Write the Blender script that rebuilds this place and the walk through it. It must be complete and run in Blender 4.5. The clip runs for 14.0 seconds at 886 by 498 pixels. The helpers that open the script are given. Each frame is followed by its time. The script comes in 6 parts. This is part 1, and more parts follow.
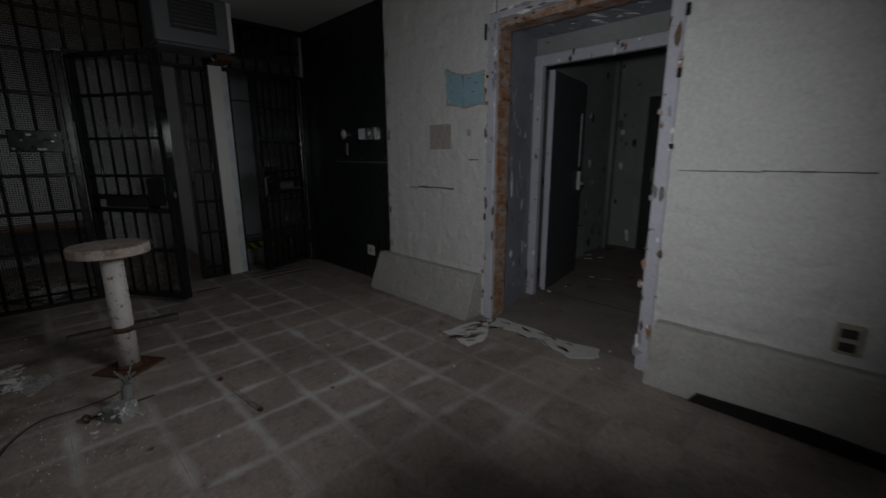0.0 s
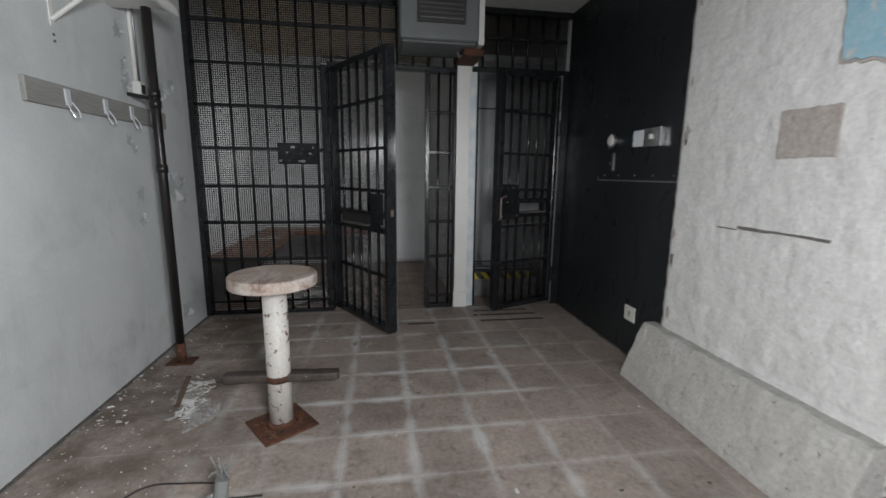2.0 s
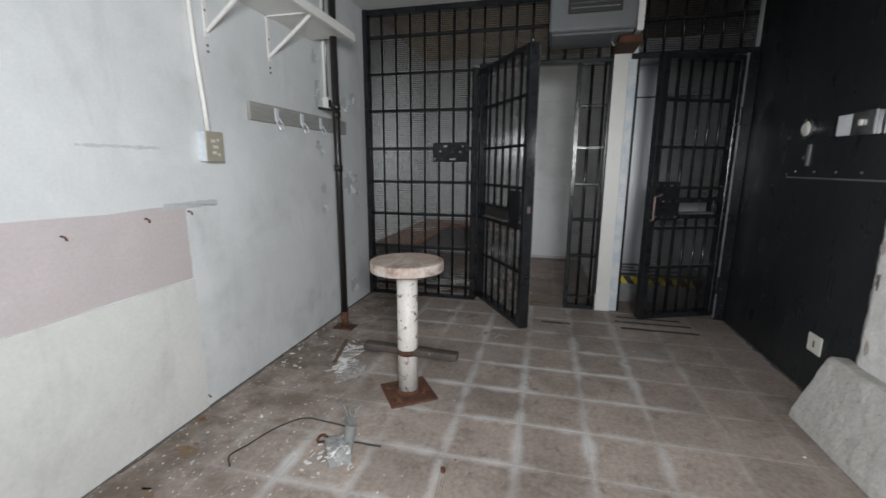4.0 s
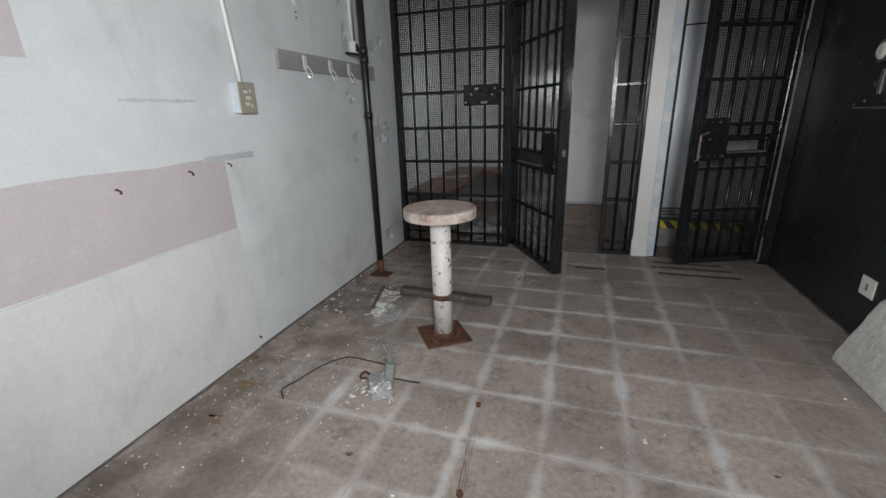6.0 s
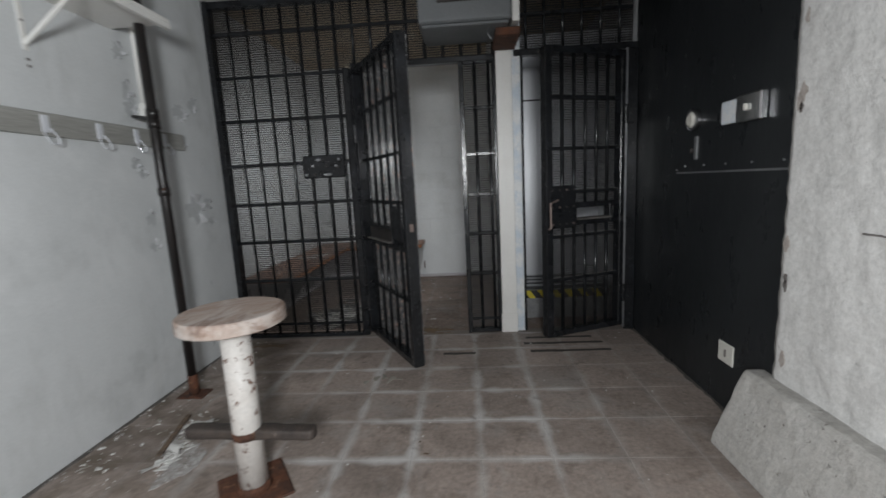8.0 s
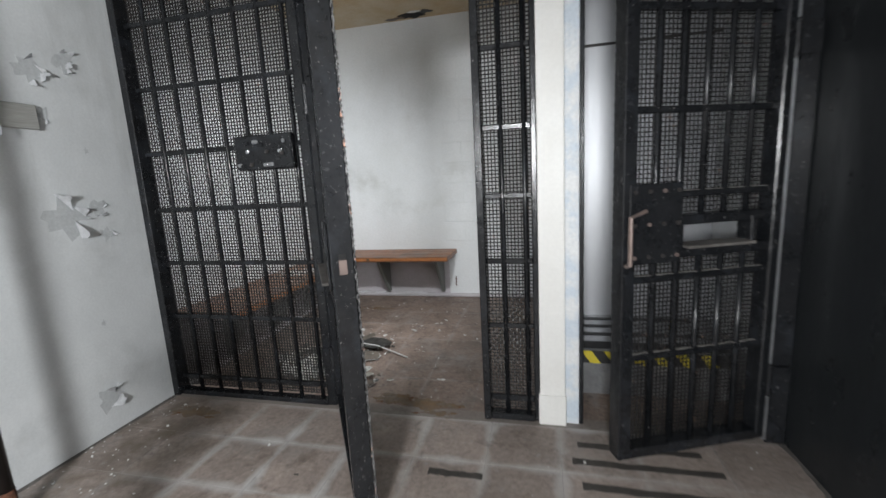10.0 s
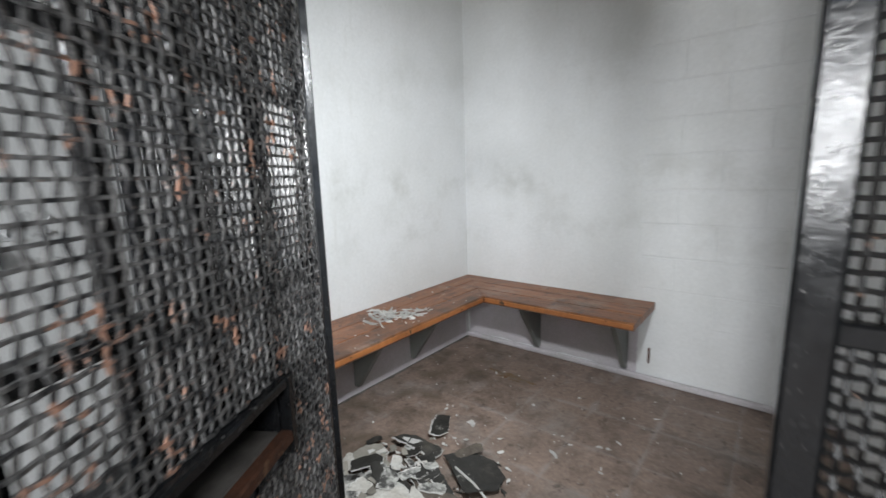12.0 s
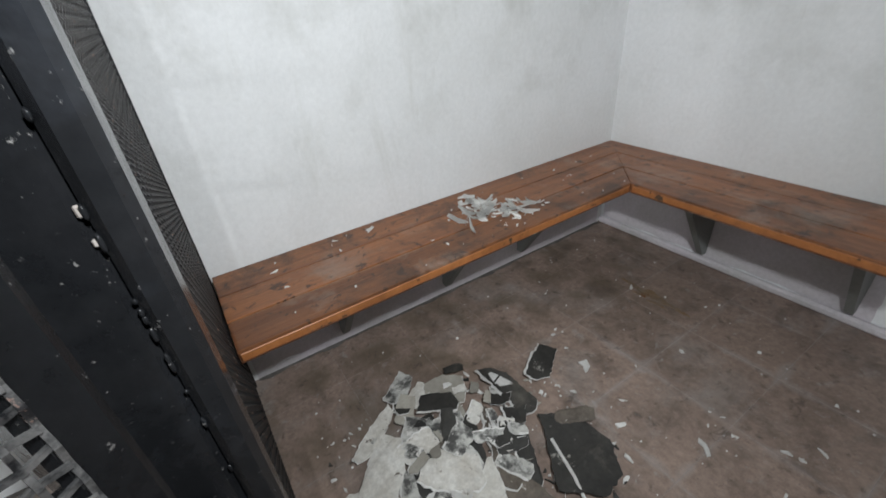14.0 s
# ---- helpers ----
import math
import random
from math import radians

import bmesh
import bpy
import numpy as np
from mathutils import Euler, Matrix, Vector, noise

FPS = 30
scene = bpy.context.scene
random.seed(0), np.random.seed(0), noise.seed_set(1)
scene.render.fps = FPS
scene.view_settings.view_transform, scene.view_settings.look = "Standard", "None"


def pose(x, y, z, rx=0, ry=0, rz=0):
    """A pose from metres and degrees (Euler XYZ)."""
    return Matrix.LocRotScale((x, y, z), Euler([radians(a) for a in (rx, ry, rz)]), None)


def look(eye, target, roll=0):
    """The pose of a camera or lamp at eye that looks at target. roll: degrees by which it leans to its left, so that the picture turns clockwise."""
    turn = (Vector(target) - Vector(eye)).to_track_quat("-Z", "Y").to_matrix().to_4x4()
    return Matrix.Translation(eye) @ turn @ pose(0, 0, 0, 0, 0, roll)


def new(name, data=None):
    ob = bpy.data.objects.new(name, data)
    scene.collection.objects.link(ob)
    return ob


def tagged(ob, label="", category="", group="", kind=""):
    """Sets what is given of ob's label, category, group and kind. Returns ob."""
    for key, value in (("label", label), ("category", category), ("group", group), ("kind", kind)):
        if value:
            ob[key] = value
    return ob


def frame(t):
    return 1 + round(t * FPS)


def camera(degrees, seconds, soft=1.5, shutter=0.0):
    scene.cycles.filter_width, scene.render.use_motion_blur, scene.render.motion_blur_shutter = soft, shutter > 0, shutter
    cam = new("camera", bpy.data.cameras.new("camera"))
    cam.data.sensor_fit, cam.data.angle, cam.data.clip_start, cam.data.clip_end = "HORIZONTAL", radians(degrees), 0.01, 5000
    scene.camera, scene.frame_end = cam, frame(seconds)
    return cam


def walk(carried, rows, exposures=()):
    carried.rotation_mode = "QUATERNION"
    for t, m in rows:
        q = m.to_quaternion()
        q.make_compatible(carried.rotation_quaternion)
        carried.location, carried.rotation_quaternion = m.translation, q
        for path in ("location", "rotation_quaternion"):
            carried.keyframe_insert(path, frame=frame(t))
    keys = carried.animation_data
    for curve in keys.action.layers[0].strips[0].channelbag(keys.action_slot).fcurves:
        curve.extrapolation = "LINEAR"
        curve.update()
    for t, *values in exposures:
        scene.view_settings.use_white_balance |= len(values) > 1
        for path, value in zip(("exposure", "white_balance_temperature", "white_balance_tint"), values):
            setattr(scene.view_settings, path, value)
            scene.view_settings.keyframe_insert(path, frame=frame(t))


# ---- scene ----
cam = camera(93.3, 14.0, shutter=0.4)
PATH = [
    (0, (0.717, 0.98, 1.317), (2.095, 2.363, 0.883), -0.2),
    (0.5, (1.018, 1.257, 1.293), (2.225, 2.807, 0.919), -0.4),
    (1, (1.239, 1.522, 1.263), (2.278, 3.187, 0.877), -0.6),
    (1.5, (1.422, 1.809, 1.29), (2.023, 3.687, 0.959), 0.4),
    (2, (1.538, 2.064, 1.289), (1.843, 4.009, 0.936), 0.7),
    (2.5, (1.61, 2.234, 1.304), (1.763, 4.189, 0.913), 0.2),
    (3, (1.705, 2.178, 1.333), (1.649, 4.146, 0.981), 0.6),
    (3.5, (1.768, 2.053, 1.329), (1.478, 4.001, 0.983), 0.6),
    (4, (1.76, 1.986, 1.315), (1.297, 3.893, 0.928), 0.3),
    (4.2, (1.747, 1.963, 1.315), (1.228, 3.851, 0.908), -0.0),
    (6.5, (1.768, 1.975, 1.298), (1.156, 3.77, 0.663), -2.4),
    (7, (1.791, 2.031, 1.295), (1.188, 3.852, 0.728), -3.6),
    (7.5, (1.881, 2.248, 1.302), (1.435, 4.15, 0.877), -5.7),
    (8, (1.998, 2.556, 1.27), (1.877, 4.528, 0.958), -2.9),
    (8.2, (2.048, 2.667, 1.255), (1.974, 4.635, 0.909), -3.7),
    (10.3, (2.284, 4.21, 1.282), (1.706, 6.094, 0.946), -1.9),
    (10.5, (2.27, 4.38, 1.3), (1.613, 6.244, 0.993), -0.8),
    (11, (2.191, 4.775, 1.288), (1.433, 6.594, 0.948), -0.7),
    (11.5, (2.074, 5.125, 1.308), (1.172, 6.875, 0.957), -1.4),
    (12, (1.963, 5.479, 1.321), (0.719, 7.007, 0.977), -1.8),
    (12.5, (1.922, 5.749, 1.392), (0.493, 7.06, 0.904), -2.8),
    (13, (1.722, 5.963, 1.382), (0.246, 7.182, 0.801), -3.4),
    (13.5, (1.551, 6.075, 1.343), (0.062, 7.102, 0.489), -3.4),
    (14, (1.485, 6.105, 1.298), (0.018, 6.994, 0.269), -5.0),
]
walk(cam, [(t, look(e, g, r)) for t, e, g, r in PATH], exposures=[(0, -2.95), (0.5, -2.0), (1, -1.42), (1.5, -1.0), (2, -0.46), (3, -0.2), (4.2, -0.24), (6.3, -0.46), (7, -0.52), (7.5, -0.42), (8.2, -0.22), (10.3, 0.86), (11, 0.92), (11.5, 0.84), (12.5, 0.58), (13, 0.46), (14, 0.42)])

# ---------------------------------------------------------------- light
# The only light is the lamp carried by the walker: it stands where the walk lingers,
# at the start, in the hall, before the bars, at the open gate and inside the cell.
def spot(name, eye, target, watts, angle, blend, radius, colour=(1.0, 0.985, 0.96)):
    data = bpy.data.lights.new(name, "SPOT")
    data.energy, data.spot_size, data.spot_blend = watts, radians(angle), blend
    data.shadow_soft_size, data.color = radius, colour
    ob = new(name, data)
    ob.matrix_world = look(eye, target)
    return ob


COOL = (0.95, 0.975, 1.0)
spot("carried_lamp_start", (1.0, 1.2, 1.50), (3.2, 2.5, 1.1), 570, 92, 1.0, 0.05, COOL)
spot("carried_lamp_hall", (2.08, 1.48, 1.60), (0.25, 4.9, 0.75), 430, 112, 1.0, 0.24, COOL)
spot("carried_lamp_bars", (2.20, 4.00, 1.50), (2.72, 6.6, 1.2), 15, 48, 1.0, 0.06, COOL)
spot("carried_lamp_gate", (2.12, 5.12, 1.50), (1.32, 5.65, 1.15), 15, 84, 1.0, 0.12, COOL)
spot("carried_lamp_cell", (1.68, 6.28, 1.70), (0.24, 7.08, 0.92), 93, 130, 1.0, 0.05, (0.93, 0.97, 1.0))

world = bpy.data.worlds.new("world")
scene.world = world
world.use_nodes = True
world.node_tree.nodes["Background"].inputs[0].default_value = (0.5, 0.55, 0.6, 1)
world.node_tree.nodes["Background"].inputs[1].default_value = 0.01


# ---------------------------------------------------------------- materials
def mat(name, base, rough=0.6, metal=0.0, second=None, amount=0.5, scale=3.0, sharp=0.2,
        grain=0.12, grain_scale=60.0, bump=0.15, bump_scale=40.0, third=None, third_amount=0.0,
        third_scale=12.0, coord="world", stretch=(1, 1, 1), specular=0.5, coat=0.0, rough_var=0.1, piece=0.0):
    """A painted, dirty surface: a base colour, large stains of a second, sharp chips of a third, and fine grain."""
    m = bpy.data.materials.new(name)
    m.use_nodes = True
    nt = m.node_tree
    n, l = nt.nodes, nt.links
    b = n["Principled BSDF"]
    if coord == "world":
        src = n.new("ShaderNodeNewGeometry").outputs["Position"]
    else:
        src = n.new("ShaderNodeTexCoord").outputs["Object"]
    mp = n.new("ShaderNodeMapping")
    mp.inputs["Scale"].default_value = stretch
    l.new(src, mp.inputs["Vector"])
    vec = mp.outputs["Vector"]

    def tex(s, detail=5.0, r=0.6):
        t = n.new("ShaderNodeTexNoise")
        t.inputs["Scale"].default_value, t.inputs["Detail"].default_value, t.inputs["Roughness"].default_value = s, detail, r
        l.new(vec, t.inputs["Vector"])
        return t.outputs["Fac"]

    def ramp(fac, lo, hi):
        r = n.new("ShaderNodeMapRange")
        r.inputs["From Min"].default_value, r.inputs["From Max"].default_value = lo, hi
        l.new(fac, r.inputs["Value"])
        return r.outputs["Result"]

    def mix(fac, a, c, kind="MIX"):
        x = n.new("ShaderNodeMix")
        x.data_type, x.blend_type = "RGBA", kind
        for k, v in ((0, fac), (6, a), (7, c)):
            if isinstance(v, (int, float)):
                x.inputs[k].default_value = v
            elif isinstance(v, tuple):
                x.inputs[k].default_value = (*v, 1)
            else:
                l.new(v, x.inputs[k])
        return x.outputs[2]

    def math_node(op, a, c):
        x = n.new("ShaderNodeMath")
        x.operation = op
        for k, v in ((0, a), (1, c)):
            if isinstance(v, (int, float)):
                x.inputs[k].default_value = v
            else:
                l.new(v, x.inputs[k])
        return x.outputs[0]

    col = base
    if second:
        f = math_node("MULTIPLY", ramp(tex(scale, 6.0, 0.65), 0.5 - sharp, 0.5 + sharp), amount)
        col = mix(f, col, second)
    g = tex(grain_scale, 4.0, 0.7)
    col = mix(1.0, col, mix(ramp(g, 0.25, 0.75), (1 - grain,) * 3, (1 + grain,) * 3), "MULTIPLY")
    if piece:
        o = n.new("ShaderNodeObjectInfo")
        col = mix(1.0, col, mix(o.outputs["Random"], (1 - piece,) * 3, (1 + piece,) * 3), "MULTIPLY")
    chips = None
    if third:
        edge = 0.5 + 0.17 * (1 - third_amount)
        chips = ramp(tex(third_scale, 7.0, 0.7), edge - 0.02, edge + 0.02)
        col = mix(chips, col, third)
    l.new(col, b.inputs["Base Color"])
    rv = ramp(tex(bump_scale * 0.3), 0.3, 0.7)
    r = math_node("ADD", math_node("MULTIPLY", rv, rough_var), rough - rough_var / 2)
    if chips is not None:
        r = math_node("ADD", r, math_node("MULTIPLY", chips, max(0.0, 0.85 - rough)))
        b.inputs["Metallic"].default_value = metal
    l.new(r, b.inputs["Roughness"])
    b.inputs["Metallic"].default_value = metal
    b.inputs["Specular IOR Level"].default_value = specular
    b.inputs["Coat Weight"].default_value = coat
    if bump:
        h = tex(bump_scale, 6.0, 0.6)
        if chips is not None:
            h = math_node("SUBTRACT", h, math_node("MULTIPLY", chips, 0.5))
        bp = n.new("ShaderNodeBump")
        bp.inputs["Strength"].default_value, bp.inputs["Distance"].default_value = bump, 0.01
        l.new(h, bp.inputs["Height"])
        l.new(bp.outputs["Normal"], b.inputs["Normal"])
    return m


def blotch(m, colour, scale, lo, hi, amount, stretch=(1, 1, 1), shift=0.0):
    """Another layer of colour with uneven edges over a material: stain, dust, or the enamel's painted sheen."""
    nt = m.node_tree
    n, l = nt.nodes, nt.links
    b = n["Principled BSDF"]
    old = b.inputs["Base Color"].links[0].from_socket
    geo = n.new("ShaderNodeNewGeometry")
    mp = n.new("ShaderNodeMapping")
    mp.inputs["Scale"].default_value = stretch
    mp.inputs["Location"].default_value = (shift, shift * 1.7, shift * 0.6)
    l.new(geo.outputs["Position"], mp.inputs["Vector"])
    tx = n.new("ShaderNodeTexNoise")
    tx.inputs["Scale"].default_value, tx.inputs["Detail"].default_value, tx.inputs["Roughness"].default_value = scale, 9.0, 0.68
    tx.inputs["Distortion"].default_value = 0.4
    l.new(mp.outputs["Vector"], tx.inputs["Vector"])
    rng = n.new("ShaderNodeMapRange")
    rng.inputs["From Min"].default_value, rng.inputs["From Max"].default_value = lo, hi
    rng.inputs["To Max"].default_value = amount
    l.new(tx.outputs["Fac"], rng.inputs["Value"])
    mx = n.new("ShaderNodeMix")
    mx.data_type = "RGBA"
    l.new(rng.outputs["Result"], mx.inputs[0])
    l.new(old, mx.inputs[6])
    mx.inputs[7].default_value = (*colour, 1)
    l.new(mx.outputs[2], b.inputs["Base Color"])
    return m


def dirty_floor(m):
    """Dark damp blotches, brown dirt and pale dust trodden into a floor."""
    blotch(m, (0.095, 0.078, 0.065), 1.7, 0.50, 0.70, 0.42, shift=3.1)
    blotch(m, (0.30, 0.285, 0.27), 2.6, 0.52, 0.70, 0.55, shift=8.4)
    blotch(m, (0.085, 0.065, 0.05), 7.5, 0.55, 0.68, 0.42, shift=1.2)
    blotch(m, (0.36, 0.35, 0.335), 17.0, 0.60, 0.68, 0.5, shift=5.0)
    return m


M = {}
M["hall_plaster"] = mat("hall_plaster", (0.69, 0.71, 0.715), 0.75, second=(0.51, 0.53, 0.535), amount=0.7, scale=1.6, sharp=0.25,
                        grain=0.07, grain_scale=80, bump=0.07, bump_scale=30, third=(0.60, 0.615, 0.615), third_amount=0.0, third_scale=38)
M["cell_plaster"] = mat("cell_plaster", (0.735, 0.75, 0.76), 0.6, second=(0.55, 0.56, 0.54), amount=0.5, scale=1.3, sharp=0.18,
                        grain=0.06, grain_scale=50, bump=0.2, bump_scale=30)


def rub_marks(m, bands, colour, scale):
    """Dark rub marks of their own uneven shape, at shoulder and hip height."""
    nt = m.node_tree
    n, l = nt.nodes, nt.links
    b = n["Principled BSDF"]
    old = b.inputs["Base Color"].links[0].from_socket
    geo = n.new("ShaderNodeNewGeometry")
    sep = n.new("ShaderNodeSeparateXYZ")
    l.new(geo.outputs["Position"], sep.inputs[0])
    tx = n.new("ShaderNodeTexNoise")
    tx.inputs["Scale"].default_value, tx.inputs["Detail"].default_value, tx.inputs["Roughness"].default_value = scale, 7.0, 0.62
    l.new(geo.outputs["Position"], tx.inputs["Vector"])
    rng = n.new("ShaderNodeMapRange")
    rng.inputs["From Min"].default_value, rng.inputs["From Max"].default_value = 0.5, 0.72
    l.new(tx.outputs["Fac"], rng.inputs["Value"])
    for z, half, amount in bands:
        d = n.new("ShaderNodeMath")
        d.operation = "SUBTRACT"
        l.new(sep.outputs[2], d.inputs[0])
        d.inputs[1].default_value = z
        a = n.new("ShaderNodeMath")
        a.operation = "ABSOLUTE"
        l.new(d.outputs[0], a.inputs[0])
        r = n.new("ShaderNodeMapRange")
        r.interpolation_type = "SMOOTHSTEP"
        r.inputs["From Min"].default_value, r.inputs["From Max"].default_value = 0.0, half
        r.inputs["To Min"].default_value, r.inputs["To Max"].default_value = amount, 0.0
        l.new(a.outputs[0], r.inputs["Value"])
        f = n.new("ShaderNodeMath")
        f.operation = "MULTIPLY"
        l.new(r.outputs["Result"], f.inputs[0])
        l.new(rng.outputs["Result"], f.inputs[1])
        mx = n.new("ShaderNodeMix")
        mx.data_type = "RGBA"
        l.new(f.outputs[0], mx.inputs[0])
        l.new(old, mx.inputs[6])
        mx.inputs[7].default_value = (*colour, 1)
        old = mx.outputs[2]
    l.new(old, b.inputs["Base Color"])


rub_marks(M["hall_plaster"], ((0.25, 0.45, 0.5), (1.0, 0.4, 0.35), (1.75, 0.4, 0.3)), (0.34, 0.355, 0.35), 3.4)
rub_marks(M["cell_plaster"], ((1.27, 0.22, 0.6), (0.95, 0.2, 0.5), (1.9, 0.35, 0.25)), (0.42, 0.425, 0.40), 2.6)
blotch(M["hall_plaster"], (0.42, 0.43, 0.42), 2.4, 0.54, 0.70, 0.5, stretch=(1, 1, 0.22), shift=2.2)
blotch(M["hall_plaster"], (0.76, 0.775, 0.78), 1.4, 0.52, 0.66, 0.5, shift=5.2)
blotch(M["cell_plaster"], (0.46, 0.46, 0.42), 3.0, 0.60, 0.74, 0.5, stretch=(1, 1, 0.18), shift=4.2)
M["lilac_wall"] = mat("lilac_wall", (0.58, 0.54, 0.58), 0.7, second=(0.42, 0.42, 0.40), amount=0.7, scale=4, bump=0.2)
M["stucco"] = mat("stucco", (0.61, 0.605, 0.59), 0.8, second=(0.53, 0.525, 0.51), amount=0.5, scale=4.0, grain=0.16, grain_scale=50,
                  bump=0.7, bump_scale=24, third=(0.50, 0.49, 0.475), third_amount=-0.08, third_scale=20)
M["stucco_base"] = mat("stucco_base", (0.45, 0.44, 0.42), 0.8, second=(0.36, 0.345, 0.32), amount=0.8, scale=5.0, grain=0.2, grain_scale=45, bump=0.8, bump_scale=30,
                       third=(0.26, 0.24, 0.22), third_amount=0.06, third_scale=22)
blotch(M["stucco"], (0.46, 0.455, 0.44), 6.0, 0.58, 0.72, 0.45, shift=2.5)
M["black_panel"] = mat("black_panel", (0.013, 0.0145, 0.016), 0.33, specular=0.24, second=(0.026, 0.029, 0.031), amount=0.6, scale=2.0, grain=0.2,
                       grain_scale=45, bump=0.08, bump_scale=30, stretch=(1, 1, 0.4), rough_var=0.2)
M["ceiling_paint"] = mat("ceiling_paint", (0.62, 0.62, 0.61), 0.85, second=(0.45, 0.45, 0.44), amount=0.5, scale=2.0, bump=0.3)
M["stained_ceiling"] = mat("stained_ceiling", (0.42, 0.30, 0.16), 0.85, second=(0.55, 0.5, 0.4), amount=0.8, scale=2.5, bump=0.3)
M["concrete"] = mat("concrete", (0.215, 0.182, 0.161), 0.7, second=(0.26, 0.235, 0.215), amount=0.8, scale=2.2, grain=0.18, grain_scale=55,
                    bump=0.18, bump_scale=60, third=(0.36, 0.35, 0.33), third_amount=0.05, third_scale=22)
dirty_floor(M["concrete"])
M["grout"] = mat("grout", (0.36, 0.35, 0.34), 0.85, second=(0.24, 0.22, 0.205), amount=0.8, scale=3.0, grain=0.2, bump=0.3)
M["black_enamel"] = mat("black_enamel", (0.008, 0.009, 0.0105), 0.22, second=(0.02, 0.0205, 0.022), amount=0.7, scale=9, grain=0.2,
                        bump=0.07, bump_scale=110, third=(0.27, 0.26, 0.25), third_amount=0.03, third_scale=85, rough_var=0.14, specular=0.4)
# pale scuffs and smears, with the bluish sheen of the enamel painted in
blotch(M["black_enamel"], (0.040, 0.045, 0.054), 7.0, 0.52, 0.72, 0.45, shift=2.3)
M["mesh_wire"] = mat("mesh_wire", (0.012, 0.012, 0.013), 0.42, specular=0.3, second=(0.035, 0.032, 0.030), amount=0.7, scale=5, grain=0.2, bump=0.0,
                     third=(0.28, 0.19, 0.15), third_amount=0.12, third_scale=34)
# the pale mottling paints glints on the wires; the peach spots are wear
M["worn_glint_wire"] = mat("worn_glint_wire", (0.03, 0.031, 0.034), 0.25, 0.3, second=(0.34, 0.335, 0.33), amount=0.75, scale=48, sharp=0.12, grain=0.25, bump=0.0,
                     third=(0.50, 0.29, 0.21), third_amount=0.36, third_scale=20)
M["steel"] = mat("steel", (0.62, 0.63, 0.65), 0.44, 0.9, second=(0.46, 0.47, 0.49), amount=0.6, scale=0.6, grain=0.05, bump=0.12,
                 bump_scale=26, stretch=(12, 12, 0.4), rough_var=0.10)
blotch(M["steel"], (0.16, 0.16, 0.17), 3.0, 0.60, 0.72, 0.6, stretch=(1, 1, 0.35), shift=2.7)
M["galvanised"] = mat("galvanised", (0.40, 0.41, 0.42), 0.4, 0.8, second=(0.16, 0.16, 0.16), amount=0.7, scale=8, bump=0.05)
M["rust"] = mat("rust", (0.12, 0.045, 0.022), 0.85, second=(0.045, 0.024, 0.017), amount=0.9, scale=14, sharp=0.12, grain=0.35, bump=0.5, bump_scale=90,
                third=(0.21, 0.11, 0.06), third_amount=0.3, third_scale=26)
M["dark_pipe"] = mat("dark_pipe", (0.010, 0.0095, 0.0095), 0.35, second=(0.018, 0.014, 0.013), amount=0.7, scale=12, bump=0.15,
                     third=(0.12, 0.06, 0.04), third_amount=0.08, third_scale=30)
M["chipped_white"] = mat("chipped_white", (0.66, 0.64, 0.61), 0.5, second=(0.52, 0.48, 0.44), amount=0.6, scale=9, bump=0.2,
                         third=(0.13, 0.06, 0.035), third_amount=0.41, third_scale=19)
M["white_paint"] = mat("white_paint", (0.79, 0.785, 0.76), 0.45, second=(0.70, 0.69, 0.65), amount=0.6, scale=3, bump=0.1, grain=0.04)
M["blue_white"] = mat("blue_white", (0.55, 0.615, 0.68), 0.5, second=(0.72, 0.73, 0.73), amount=0.95, scale=7, sharp=0.07, bump=0.2)
M["seat_wood"] = mat("seat_wood", (0.36, 0.255, 0.20), 0.65, second=(0.46, 0.40, 0.36), amount=0.9, scale=5, grain=0.18, grain_scale=30,
                     bump=0.2, stretch=(1, 6, 1), coord="object")
blotch(M["seat_wood"], (0.60, 0.57, 0.54), 6.0, 0.48, 0.62, 0.7, stretch=(1, 0.35, 1), shift=1.5)
blotch(M["seat_wood"], (0.17, 0.10, 0.07), 11.0, 0.55, 0.64, 0.7, stretch=(1, 0.3, 1), shift=3.5)
M["bench_wood"] = mat("bench_wood", (0.27, 0.108, 0.042), 0.42, second=(0.11, 0.042, 0.02), amount=0.8, scale=2.2, sharp=0.16, third=(0.40, 0.25, 0.14), third_amount=0.05, third_scale=9, grain=0.3,
                      grain_scale=22, bump=0.12, bump_scale=18, stretch=(0.35, 7, 7), coord="object", piece=0.22)
blotch(M["bench_wood"], (0.05, 0.028, 0.018), 5.0, 0.51, 0.64, 0.75, shift=2.0)
blotch(M["bench_wood"], (0.33, 0.29, 0.25), 3.4, 0.53, 0.68, 0.4, shift=6.0)
blotch(M["bench_wood"], (0.03, 0.02, 0.016), 22.0, 0.575, 0.63, 0.8, shift=4.0)
M["edge_wood"] = mat("edge_wood", (0.34, 0.13, 0.042), 0.45, second=(0.24, 0.09, 0.03), amount=0.8, scale=5, sharp=0.12, grain=0.25, grain_scale=30, bump=0.1,
                     third=(0.06, 0.035, 0.02), third_amount=0.3, third_scale=14)
M["grey_wood"] = mat("grey_wood", (0.36, 0.36, 0.34), 0.7, second=(0.24, 0.24, 0.22), amount=0.8, scale=4, grain=0.2, stretch=(1, 0.2, 3))
M["heater_grey"] = mat("heater_grey", (0.12, 0.13, 0.135), 0.45, second=(0.17, 0.175, 0.18), amount=0.5, scale=4, bump=0.05)
M["dark_metal"] = mat("dark_metal", (0.02, 0.019, 0.019), 0.5, second=(0.045, 0.036, 0.03), amount=0.6, scale=8, bump=0.1)
